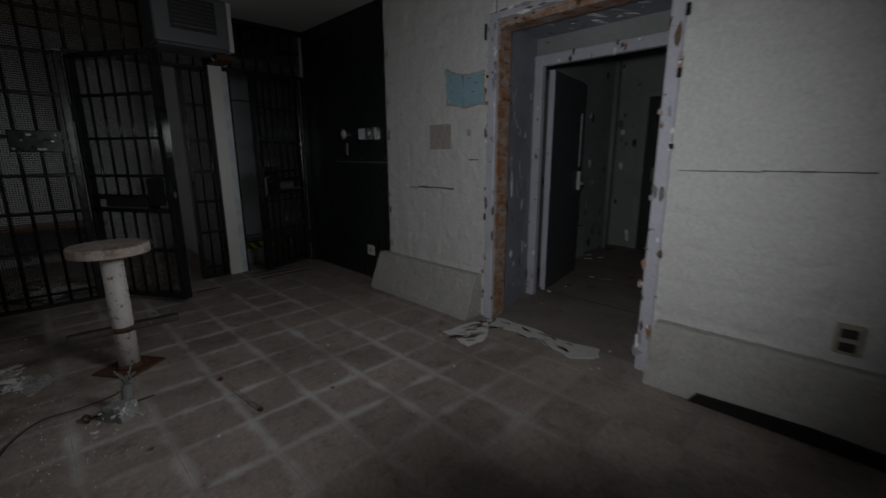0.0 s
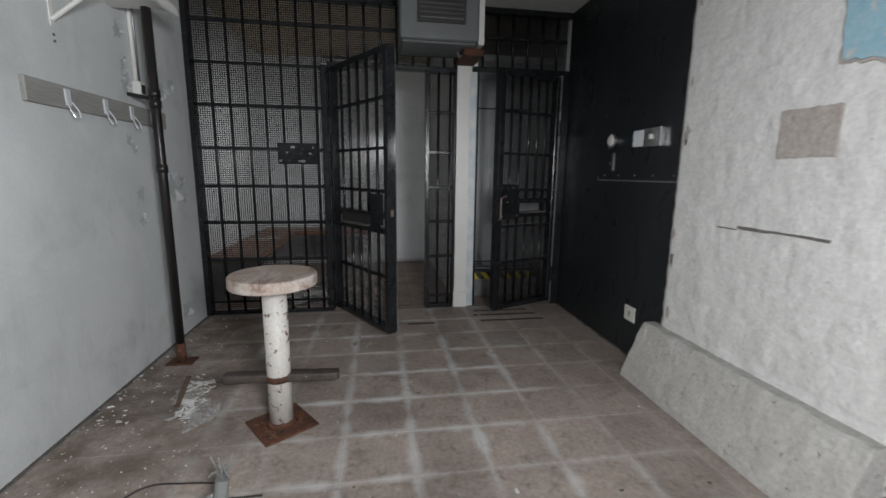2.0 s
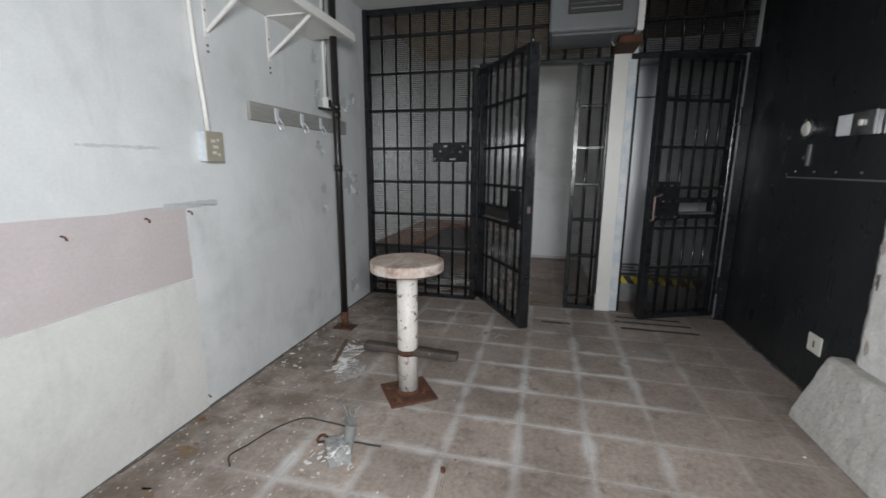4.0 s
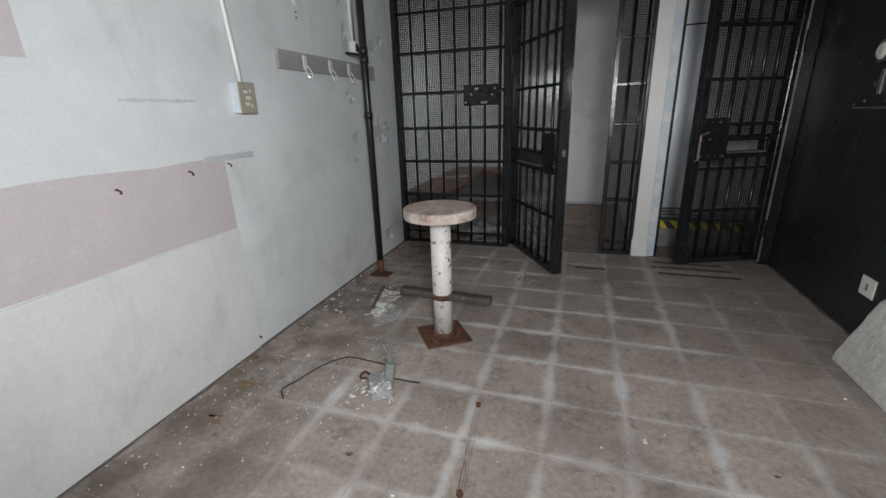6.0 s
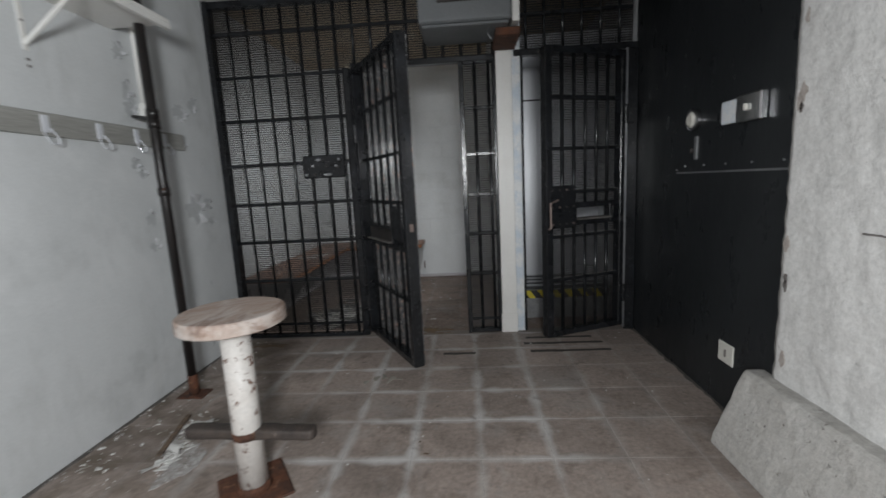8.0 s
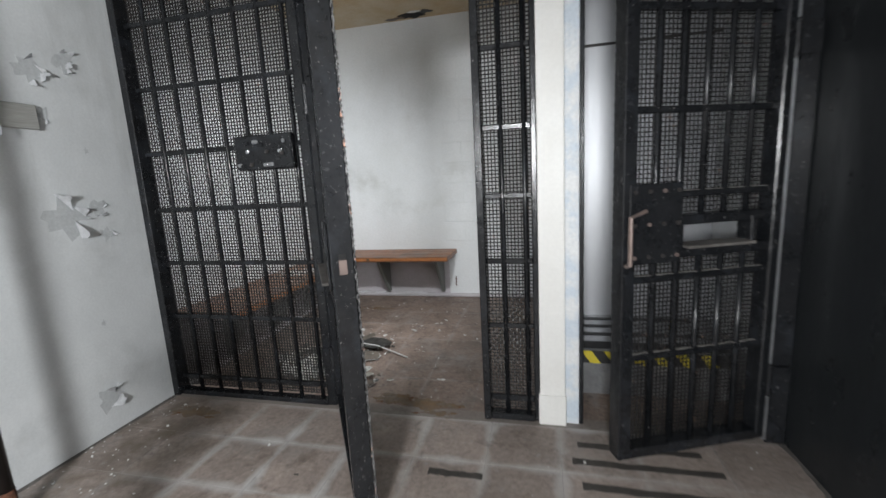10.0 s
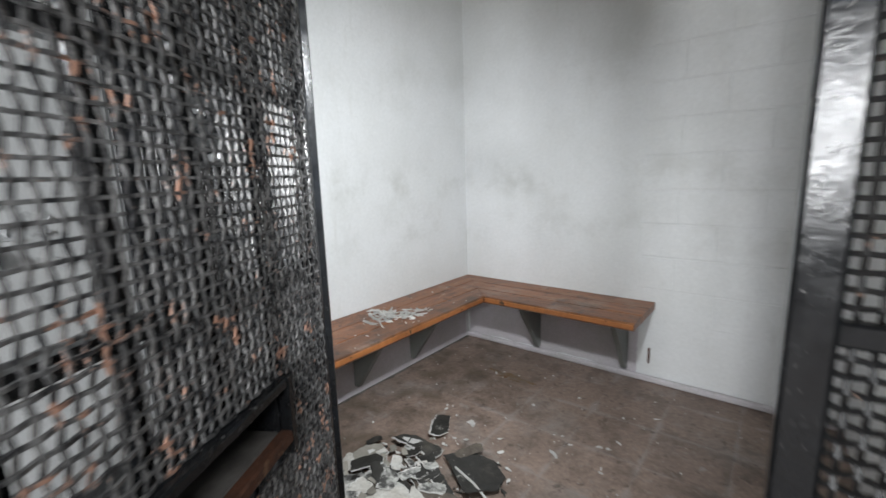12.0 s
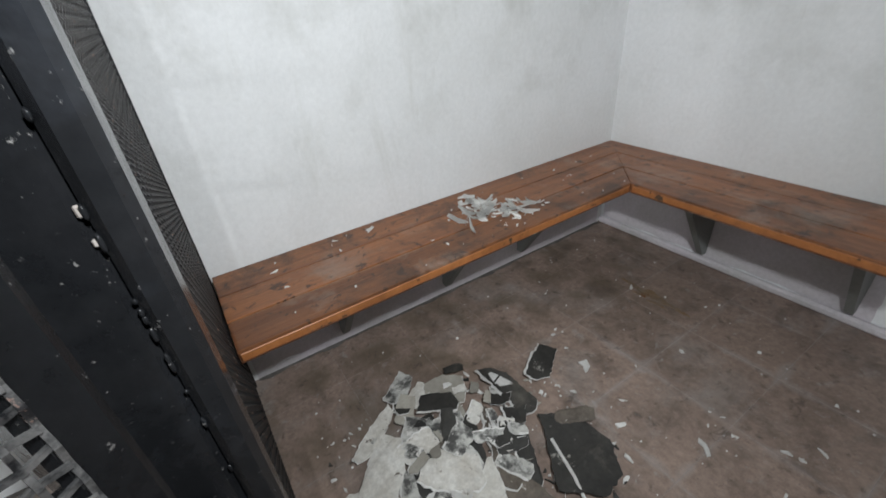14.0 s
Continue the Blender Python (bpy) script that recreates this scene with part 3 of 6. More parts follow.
# inner door frame, the open leaf, and the passage beyond
frame_ob = thing("door_1", "open dark grey door in a lavender-grey steel frame", "door", kind=ST)
for y0, y1 in ((FY1 - 0.06, FY1 + 0.06), (DOOR_Y0 - 0.06, DOOR_Y0 + 0.06)):
    bm = B()
    box(bm, (FX - 0.03, y0, 0.0), (FX + 0.03, y1, 2.16))
    s = 1 if y0 > 2.5 else -1
    box(bm, (FX + 0.03, (y0 + y1) / 2 + s * 0.02, 0.0), (FX + 0.12, (y0 + y1) / 2 + s * 0.06, 2.16))
    soften(bm, 0.006)
    part("frame_post", bm, "lavender_trim", frame_ob)
part("frame_head", block((FX - 0.03, DOOR_Y0 + 0.06, 2.07), (FX + 0.03, FY1 - 0.06, 2.16), 0.006), "lavender_trim", frame_ob)
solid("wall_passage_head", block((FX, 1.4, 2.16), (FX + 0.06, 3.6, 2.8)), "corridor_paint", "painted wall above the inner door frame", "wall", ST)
leaf = part("leaf", block((0.0, -0.022, 0.02), (0.92, 0.022, 2.06), 0.004), "door_grey", frame_ob)
leaf.matrix_local = pose(FX + 0.14, FY1 - 0.06, 0, 0, 0, 10)
edge_ob = part("leaf_edge", block((-0.008, -0.026, 0.02), (0.0, 0.026, 2.06)), "lavender_trim", leaf)
bm = B()
box(bm, (0.80, -0.05, 0.95), (0.86, -0.022, 1.15))
rod(bm, (0.83, -0.022, 1.02), (0.83, -0.09, 1.02), 0.012)
rod(bm, (0.83, -0.085, 1.02), (0.72, -0.085, 1.02), 0.010)
soften(bm, 0.003)
part("door_handle", bm, "pale_plastic", leaf, "pale lever handle on a long plate")
part("push_plate", block((0.82, -0.03, 1.20), (0.86, -0.022, 1.75), 0.002), "lavender_trim", leaf)
for z in (0.22, 1.05, 1.85):
    bm = B()
    rod(bm, (-0.012, -0.02, z - 0.06), (-0.012, -0.02, z + 0.06), 0.012)
    part("hinge", bm, "lavender_trim", leaf)

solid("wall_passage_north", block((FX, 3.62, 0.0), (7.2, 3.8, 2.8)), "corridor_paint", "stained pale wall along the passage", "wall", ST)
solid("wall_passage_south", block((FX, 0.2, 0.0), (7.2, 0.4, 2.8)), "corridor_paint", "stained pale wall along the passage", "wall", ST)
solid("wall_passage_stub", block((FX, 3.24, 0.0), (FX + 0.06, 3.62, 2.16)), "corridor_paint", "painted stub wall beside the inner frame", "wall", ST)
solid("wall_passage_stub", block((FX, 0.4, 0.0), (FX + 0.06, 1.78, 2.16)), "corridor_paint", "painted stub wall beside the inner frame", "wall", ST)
solid("ceiling_passage", block((FX, 0.2, 2.8), (7.4, 3.8, 2.95)), "ceiling_paint", "pale ceiling of the passage", "ceiling", ST)
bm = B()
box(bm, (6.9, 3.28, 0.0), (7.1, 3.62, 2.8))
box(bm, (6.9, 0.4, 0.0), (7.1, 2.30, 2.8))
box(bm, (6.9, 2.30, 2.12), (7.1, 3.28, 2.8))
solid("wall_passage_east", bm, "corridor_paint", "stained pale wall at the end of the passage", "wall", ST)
far = thing("door_2", "dark closed door in a pale steel frame at the passage's end", "door", kind=ST)
for y0, y1 in ((3.20, 3.31), (2.27, 2.38)):
    part("frame_post", block((6.84, y0, 0.0), (6.9, y1, 2.17), 0.006), "corridor_paint", far)
part("frame_head", block((6.84, 2.38, 2.08), (6.9, 3.20, 2.17), 0.006), "corridor_paint", far)
part("leaf", block((6.97, 2.30, 0.01), (7.01, 3.28, 2.12)), "far_door", far)
part("light_pane", block((6.955, 2.52, 1.30), (6.97, 2.92, 1.75), 0.003), "dusty", far, "pale boarded pane")
part("door_handle", block((6.92, 3.06, 0.95), (6.97, 3.12, 1.15), 0.006), "galvanised", far)
bm = B()
box(bm, (5.5, 3.5, 0.0), (5.9, 3.62, 0.42))
soften(bm, 0.01)
solid("pipe_box", bm, "corridor_paint", "pale boxed-in casing low on the passage wall", "casing", ST)
bm = B()
rod(bm, (6.6, 3.56, 0.0), (6.6, 3.56, 2.8), 0.035, 10)
solid("riser_pipe", bm, "corridor_paint", "painted riser pipe in the passage corner", "pipe", smooth=True)


# peeling paint and litter in the passage
litter = thing("passage_litter", "peeling paint and dusty litter along the passage", "debris")
rq = random.Random(77)
for i in range(120):
    bm = B()
    w = rq.uniform(0.02, 0.10)
    k = 14
    a0 = rq.uniform(0, 6.28)
    out = [(0.5 * w * rq.uniform(0.5, 1.1) * math.cos(a0 + 6.2832 * j / k), 0.8 * w * rq.uniform(0.5, 1.1) * math.sin(a0 + 6.2832 * j / k)) for j in range(k)]
    prism(bm, out, 0.0, 0.003, "y")
    ob = part("flake", bm, rq.choice(("crack", "peel", "rust", "dusty", "grey_flake")), litter)
    if i < 45:
        ob.matrix_local = pose(rq.uniform(4.9, 6.8), 3.617, rq.uniform(0.1, 2.5) if i < 20 else abs(rq.gauss(0.0, 0.4)) + 0.06, 0, 0, 0)
    elif i < 80:
        ob.matrix_local = pose(6.897, rq.choice((rq.uniform(3.33, 3.6), rq.uniform(1.2, 2.25))), rq.uniform(0.1, 2.7), 0, 0, 90)
    else:
        ob.matrix_local = pose(rq.uniform(4.2, 6.7), rq.uniform(1.6, 3.55), 0.003, 90, 0, rq.uniform(0, 360))

# ---------------------------------------------------------------- bars across the hall
BAR_R = 0.0125
bars_wall = thing("barred_partition", "black enamelled steel bar partition with woven wire mesh", "bars")


def bar(x, z0, z1, parent, y=0.0):
    bm = B()
    rod(bm, (x, y, z0), (x, y, z1), BAR_R, 8)
    part("bar", bm, "black_enamel", parent, smooth=True)


def crossbar(x0, x1, z, parent, y=0.0, h=0.025, d=0.016):
    part("crossbar", block((x0, y - d / 2, z - h / 2), (x1, y + d / 2, z + h / 2), 0.003), "black_enamel", parent)


def flat(name, lo, hi, parent, bevel=0.004, material="black_enamel", label=""):
    return part(name, block(lo, hi, bevel), material, parent, label)


bars_wall.location = (0, BAR_Y, 0)
P = bars_wall
CROSS = (0.115, 0.51, 0.845, 1.165, 1.485, 1.84, 2.18, 2.51)
# fixed panel from the west wall to the hinge post
flat("post", (0.0, -0.05, 0.0), (0.045, 0.045, HALL_H), P)
flat("post", (1.062, -0.028, 0.0), (1.122, 0.036, 2.20), P, 0.008)
flat("post", (1.064, 0.036, 0.0), (1.129, 0.068, 2.20), P, 0.008)
bead = B()
rb = random.Random(6)
for i in range(40):
    z = rb.choice((rb.uniform(0.1, 2.1), rb.gauss(1.05, 0.12), rb.gauss(1.62, 0.07)))
    bmesh.ops.create_icosphere(bead, subdivisions=1, radius=0.0036, matrix=Matrix.Translation((1.124, 0.036, z)) @ Matrix.Diagonal((0.6, 0.7, rb.uniform(0.8, 3.5), 1)))
part("weld_bead", bead, "black_enamel", P, "lumpy weld bead", True)
for z, h in ((1.19, 0.012), (1.165, 0.008), (1.40, 0.03), (0.62, 0.008), (0.35, 0.02)):
    part("chip", block((1.1215, 0.031, z - 0.4 * h), (1.1245, 0.0365, z + 0.4 * h), 0.0012), "patch_plaster", P, "pale chip in the enamel")
for i in range(7):
    bar(0.178 + 0.1405 * i, 0.02, HALL_H, P)
for z in CROSS:
    crossbar(0.045, 1.065 if z < 2.2 else 2.26, z, P)
flat("sill", (0.045, -0.03, 0.0), (1.065, 0.03, 0.03), P)
flat("head_rail", (0.045, -0.03, 2.70), (2.26, 0.03, HALL_H), P)
woven("wire_mesh", 1.02, 2.66, 0.0178, 0.0043, "mesh_wire", P, pose(0.045, 0.036, 0.04))
# over the cell gate, and the narrow fixed panel
flat("head_bar", (1.125, -0.035, 2.185), (2.26, 0.04, 2.225), P)
for i in range(8):
    bar(1.16 + 0.1405 * i, 2.225, 2.70, P)
woven("wire_mesh", 1.18, 0.47, 0.0178, 0.0043, "mesh_wire", P, pose(1.075, 0.036, 2.23))
flat("post", (1.975, -0.04, 0.0), (2.012, 0.055, 2.185), P)
flat("post", (2.236, -0.02, 0.0), (2.262, 0.04, HALL_H), P)
for x in (2.098, 2.205):
    bar(x, 0.02, 2.19, P)
for z in CROSS[:-1]:
    crossbar(2.012, 2.236, z, P, d=0.018)
flat("sill", (2.012, -0.03, 0.0), (2.236, 0.03, 0.035), P)
woven("wire_mesh", 0.224, 2.14, 0.0178, 0.0037, "mesh_wire", P, pose(2.012, 0.036, 0.04))
for z in (0.3, 1.69):
    bm = B()
    rod(bm, (1.135, -0.05, z - 0.07), (1.135, -0.05, z + 0.07), 0.018, 10)
    box(bm, (1.07, -0.05, z - 0.06), (1.13, -0.036, z + 0.06))
    part("hinge", bm, "black_enamel", P)
# over the booth gate, east of the white post
flat("head_bar", (2.40, -0.035, 2.20), (3.335, 0.04, 2.245), P)
flat("head_rail", (2.40, -0.03, 2.70), (3.335, 0.03, HALL_H), P)
for i in range(6):
    bar(2.50 + 0.1405 * i, 2.245, 2.70, P)
crossbar(2.40, 3.30, 2.50, P)
woven("wire_mesh", 0.90, 0.46, 0.0178, 0.0037, "mesh_wire", P, pose(2.41, 0.036, 2.245))
flat("post", (3.255, -0.05, 0.0), (3.333, 0.045, 2.20), P)
flat("edge_strip", (3.236, -0.056, 0.02), (3.254, -0.02, 2.20), P, 0.002, "galvanised", "bare galvanised strip")
flat("post", (2.452, -0.015, 0.0), (2.472, 0.13, 2.20), P)
for z in (0.32, 1.72):
    bm = B()
    rod(bm, (3.235, -0.07, z - 0.07), (3.235, -0.07, z + 0.07), 0.018, 10)
    box(bm, (3.24, -0.075, z - 0.06), (3.32, -0.05, z + 0.06))
    part("hinge", bm, "black_enamel", P)

lock = thing("lock_box", "dark riveted lock plate wired to the bars", "lock box")
bm = B()
box(bm, (0.69, BAR_Y - 0.055, 1.36), (1.03, BAR_Y - 0.015, 1.54))
soften(bm, 0.006)
part("plate", bm, "black_enamel", lock)
rnd = random.Random(4)
for i in range(16):
    x, z = 0.72 + 0.018 * i + rnd.uniform(-0.01, 0.01), rnd.uniform(1.37, 1.53)
    bm = B()
    w = rnd.uniform(0.008, 0.02)
    box(bm, (x - w, BAR_Y - 0.066, z - 0.01), (x + w, BAR_Y - 0.055, z + 0.01))
    soften(bm, 0.004)
    part("lug", bm, ("galvanised", "black_enamel", "black_enamel", "chrome", "dark_metal")[i % 5], lock)

post = thing("white_post", "white painted square steel post with pale blue sides", "post")
part("shaft", block((2.262, 5.962, 0.0), (2.385, 6.12, HALL_H), 0.008, 2), "white_paint", post)
part("side_face", block((2.385, 5.982, 0.0), (2.452, 6.13, HALL_H - 0.02), 0.004), "blue_white", post, "pale blue flaking side of the post")
part("foot", block((2.256, 5.954, 0.0), (2.39, 5.985, 0.16), 0.004), "white_paint", post)


# ---------------------------------------------------------------- the two gates
def wavy_strip(x0, x1, half, z):
    """A thin uneven layer of dust on top of a rail."""
    bm = B()
    k = 18
    top = [(x0 + (x1 - x0) * i / k, half * (0.35 + 0.6 * noise.noise((i * 0.6, z * 9, 1.0)))) for i in range(k + 1)]
    low = [(x0 + (x1 - x0) * i / k, -half * (0.6 + 0.4 * noise.noise((i * 0.7, z * 9, 4.0)))) for i in range(k + 1)]
    prism(bm, low + top[::-1], z + 0.0122, z + 0.0142)
    return bm


def gate(label, width, height, bars, lock_at_end, mesh, at, turn, slot, side=1):
    """A bar gate in local x (from hinge to free edge) and z, mesh on its +y face."""
    g = thing("cell_gate", label, "gate", at=at, turn=turn)
    t = 0.037
    flat("stile", (0.012, -t, 0.0), (0.056, t, height), g, 0.006)
    stile = flat("stile", (width - 0.055, -t, 0.0), (width, t, height), g)
    flat("rail", (0.05, -t, 0.0), (width - 0.055, t, 0.045), g)
    flat("rail", (0.05, -t, height - 0.045), (width - 0.055, t, height), g)
    n = bars
    for i in range(n):
        x = 0.05 + (width - 0.105) * (i + 1) / (n + 1)
        for z0, z1 in ((0.045, slot[1]), (slot[3], height - 0.045)) if slot[0] < x < slot[2] else ((0.045, height - 0.045),):
            bar(x, z0, z1, g)
    for z in (0.44, 0.77, 1.10, 1.42, 1.78):
        if not slot[1] - 0.1 < z < slot[3] + 0.1:
            crossbar(0.05, width - 0.055, z, g, d=0.03)
            if lock_at_end:
                dust = wavy_strip(0.06, width - 0.06, 0.014, z)
                part("dust_line", dust, "grey_dust", g, "pale dust lying on the rail")
    for z in (slot[1], slot[3]):
        flat("slot_rail", (0.05, -t, z - 0.02), (width - 0.055, t * 0.8, z + 0.02), g)
    flat("slot_side", (slot[0] - 0.02, -t, slot[1]), (slot[0], t, slot[3]), g)
    flat("slot_side", (slot[2], -t, slot[1]), (slot[2] + 0.02, t, slot[3]), g)
    flat("slot_shelf", (slot[0], -t - (0.03 if side > 0 else 0), slot[1] + 0.02), (slot[2], t + (0.03 if side < 0 else 0), slot[1] + 0.032), g, 0.003, "dusty", "worn dusty tray of the food slot")
    woven("wire_mesh", width - 0.055, height - 0.02, 0.0178, 0.0029, mesh, g, pose(0.047, side * (t + 0.005), 0.01), "woven wire mesh worn to bare metal", [(slot[0] - 0.06, slot[1] - 0.02, slot[2] - 0.037, slot[3] + 0.005)])
    if not lock_at_end:
        a, z0, c, z1 = slot
        for name, lo, hi, m in (("slot_rim", (a - 0.022, t, z0 - 0.016), (a - 0.004, t + 0.022, z1 + 0.016), "black_enamel"),
                                ("slot_rim", (c + 0.004, t, z0 - 0.016), (c + 0.022, t + 0.022, z1 + 0.016), "black_enamel"),
                                ("slot_rim", (a - 0.004, t, z1 - 0.002), (c + 0.004, t + 0.022, z1 + 0.016), "black_enamel"),
                                ("slot_lip", (a - 0.004, t, z0 + 0.012), (c + 0.004, t + 0.024, z0 + 0.034), "rust")):
            flat(name, lo, hi, g, 0.003, m, "worn orange lip of the food slot" if m == "rust" else "")
        flat("slot_back", (a, -t, z0 + 0.02), (c, -t + 0.006, z1), g, 0.001, "dark_metal")
    if lock_at_end:
        bm = B()
        box(bm, (width - 0.24, t, slot[1] - 0.03), (width - 0.02, t + 0.012, slot[3] + 0.15))
        soften(bm, 0.004)
        plate = part("lock_plate", bm, "black_enamel", g)
        for i in range(12):
            bm = B()
            x, z = width - 0.22 + 0.06 * (i % 4), slot[1] + 0.0 + 0.125 * (i // 4)
            rod(bm, (x, t + 0.012, z), (x, t + 0.019, z), 0.008, 8)
            part("rivet", bm, "dark_metal" if i % 3 else "bare_rivet", plate)
        bm = B()
        tube(bm, [(width - 0.01, t + 0.012, slot[1] - 0.03), (width + 0.0, t + 0.05, slot[1] - 0.02), (width + 0.0, t + 0.05, slot[3] + 0.03), (width - 0.07, t + 0.035, slot[3] + 0.05)], 0.009, 8)
        part("pull_handle", bm, "bare_rivet", plate, "bent pull handle worn to pinkish metal")
    else:
        # keyhole through the free edge
        flat("key_recess", (width - 0.004, -0.012, 0.915), (width + 0.003, 0.014, 0.965), stile, 0.001, "bare_rivet", "bare coppery lock bolt")
        flat("key_hole", (width - 0.004, -0.012, 0.966), (width + 0.0025, 0.012, 0.985), stile, 0.0, "void")
        bm = B()
        box(bm, (width - 0.24, -t - 0.01, 0.85), (width - 0.055, -t, 1.08))
        soften(bm, 0.004)
        part("lock_plate", bm, "black_enamel", g)
        # weld beads along the edge of the mesh side
        rb = random.Random(8)
        for i in range(60):
            z = 0.03 + (height - 0.06) * i / 59
            bm = B()
            bmesh.ops.create_icosphere(bm, subdivisions=1, radius=0.0065, matrix=Matrix.Translation((width - 0.006 + rb.uniform(-0.002, 0.002), t + 0.001, z)) @ Matrix.Diagonal((0.8, 0.6, 1.6, 1)))
            part("weld_bead", bm, "worn_glint_wire", stile)
    return g


gate("open black barred cell gate with worn wire mesh", 0.945, 2.12, 5, False, "worn_glint_wire", (1.15, 5.998, 0.055), -58.6, (0.24, 0.80, 0.68, 0.915))
gate("half-open black barred booth gate with lock plate", 0.71, 2.12, 5, True, "mesh_wire", (3.225, 5.945, 0.055), 180 + 22.0, (0.15, 0.87, 0.45, 1.0), -1)


# ---------------------------------------------------------------- things in the hall
def stool():
    s = thing("fixed_stool", "round worn wooden stool on a chipped white pipe", "stool", at=(1.03, 4.143, 0.0), turn=35.4)
    bm = B()
    box(bm, (-0.138, -0.138, 0.0), (0.138, 0.138, 0.012))
    soften(bm, 0.004)
    part("base_plate", bm, "rust", s, "rusty square steel base plate")
    bm = B()
    rod(bm, (0, 0, 0.012), (0, 0, 0.75), 0.058, 24)
    part("column", bm, "chipped_white", s, "white pipe with chipped paint", True)
    bm = B()
    rod(bm, (0, 0, 0.012), (0, 0, 0.035), 0.075, 20, 0.06)
    part("weld_collar", bm, "rust", s, smooth=True)
    bm = B()
    rod(bm, (0, 0, 0.252), (0, 0, 0.285), 0.0605, 24)
    part("band", bm, "rust", s, smooth=True)
    bm = B()
    rod(bm, (0, 0, 0.737), (0, 0, 0.752), 0.11, 20)
    part("seat_flange", bm, "dark_metal", s)
    bm = B()
    rod(bm, (0, 0, 0.748), (0, 0, 0.805), 0.205, 40)
    soften(bm, 0.012, 3)
    part("seat", bm, "seat_wood", s, "worn pale wooden disc")
    foot = B()
    prism(foot, [(-0.27, -0.026), (-0.262, -0.032), (0.285, -0.030), (0.298, -0.022), (0.302, 0.0), (0.298, 0.024), (0.284, 0.032), (-0.262, 0.030), (-0.27, 0.02)], 0.246, 0.29)
    for i in range(1, 22):
        bmesh.ops.bisect_plane(foot, geom=foot.verts[:] + foot.edges[:] + foot.faces[:], plane_co=(-0.27 + 0.026 * i, 0, 0), plane_no=(1, 0, 0))
    soften(foot, 0.010, 2)
    for v in foot.verts:
        v.co += 0.004 * noise.noise_vector(v.co * 23)
    bmesh.ops.rotate(foot, verts=foot.verts[:], cent=(0, 0, 0), matrix=Matrix.Rotation(radians(-38), 3, "Z"))
    part("foot_bar", foot, "worn_bar", s, "dark pitted steel foot bar", True)
    return s


stool()


def hall_pipe():
    p = thing("standpipe", "dark steel pipe standing on a rusty floor flange", "pipe", at=(0.20, 4.985, 0))
    bm = B()
    rod(bm, (0, 0, 0.01), (0, 0, HALL_H), 0.027, 14)
    part("pipe", bm, "dark_pipe", p, smooth=True)
    bm = B()
    rod(bm, (0, 0, 0.01), (0, 0, 0.14), 0.0292, 14)
    part("rusty_foot", bm, "rust", p, smooth=True)
    bm = B()
    box(bm, (-0.085, -0.06, 0.0), (0.085, 0.06, 0.012))
    soften(bm, 0.004)
    part("flange", bm, "rust", p)
    for z in (1.30, 1.69, 1.75):
        bm = B()
        rod(bm, (0, 0, z - 0.025), (0, 0, z + 0.025), 0.033, 14)
        part("coupling", bm, "dark_pipe", p, smooth=True)
    bm = B()
    rod(bm, (0, 0, 1.72), (-0.20, 0.10, 1.76), 0.012, 8)
    part("clamp_arm", bm, "dark_pipe", p)


hall_pipe()


def hook_board():
    h = thing("hook_board", "grey wooden board with clear plastic coat hooks", "coat rack")
    part("board", block((0.0, 4.245, 1.585), (0.022, 5.50, 1.695), 0.004), "grey_wood", h)
    for y in (4.50, 4.80, 5.06, 5.30):
        bm = B()
        box(bm, (0.022, y - 0.016, 1.60), (0.030, y + 0.016, 1.68))
        tube(bm, [(0.03, y - 0.02, 1.62), (0.05, y - 0.03, 1.58), (0.06, y - 0.02, 1.545), (0.06, y + 0.02, 1.545), (0.05, y + 0.03, 1.58), (0.03, y + 0.02, 1.62)], 0.0035, 6)
        part("hook", bm, "clear_hook", h, "clear plastic loop hook")


hook_board()


def socket_box():
    s = thing("socket_box", "beige surface socket box with a worn white label", "socket")
    part("housing", block((0.0, 3.845, 1.335), (0.05, 3.96, 1.485), 0.006, 2), "blue_white", s)
    part("cover", block((0.05, 3.842, 1.332), (0.058, 3.963, 1.488), 0.003), "beige_plastic", s, "beige steel cover")
    for z, y, w in ((1.44, 3.89, 0.03), (1.41, 3.905, 0.035), (1.38, 3.895, 0.03), (1.445, 3.925, 0.012), (1.37, 3.925, 0.014)):
        part("label_mark", block((0.058, y - w / 2, z - 0.008), (0.0595, y + w / 2, z + 0.008)), "pale_plastic", s)
    bm = B()
    tube(bm, [(0.025, 3.90, 1.48), (0.022, 3.893, 1.62), (0.018, 3.875, 1.85), (0.016, 3.865, 2.1), (0.016, 3.86, 2.4), (0.016, 3.86, HALL_H)], 0.012, 8)
    part("conduit", bm, "white_paint", s, "white surface conduit", True)


socket_box()


def shelf():
    s = thing("wall_shelf", "white shelf on steel strut brackets", "shelf")
    bm = B()
    box(bm, (0.0, 3.98, 2.235), (0.36, 5.02, 2.26))
    soften(bm, 0.004)
    part("board", bm, "white_paint", s)
    part("lip", block((0.335, 3.98, 2.205), (0.362, 5.02, 2.235), 0.003), "white_paint", s)
    for y in (3.98, 4.50):
        bm = B()
        box(bm, (0.0, y - 0.012, 1.97), (0.005, y + 0.012, 2.235))
        box(bm, (0.0, y - 0.012, 2.228), (0.33, y + 0.012, 2.235))
        part("bracket", bm, "white_paint", s)
        bm = B()
        rod(bm, (0.006, y, 2.0), (0.31, y, 2.225), 0.011, 8)
        part("strut", bm, "white_paint", s)
        for z in (1.90, 1.93, 2.10):
            bm = B()
            rod(bm, (0.0, y, z), (0.006, y, z), 0.007, 6)
            part("screw", bm, "crack", s)


shelf()


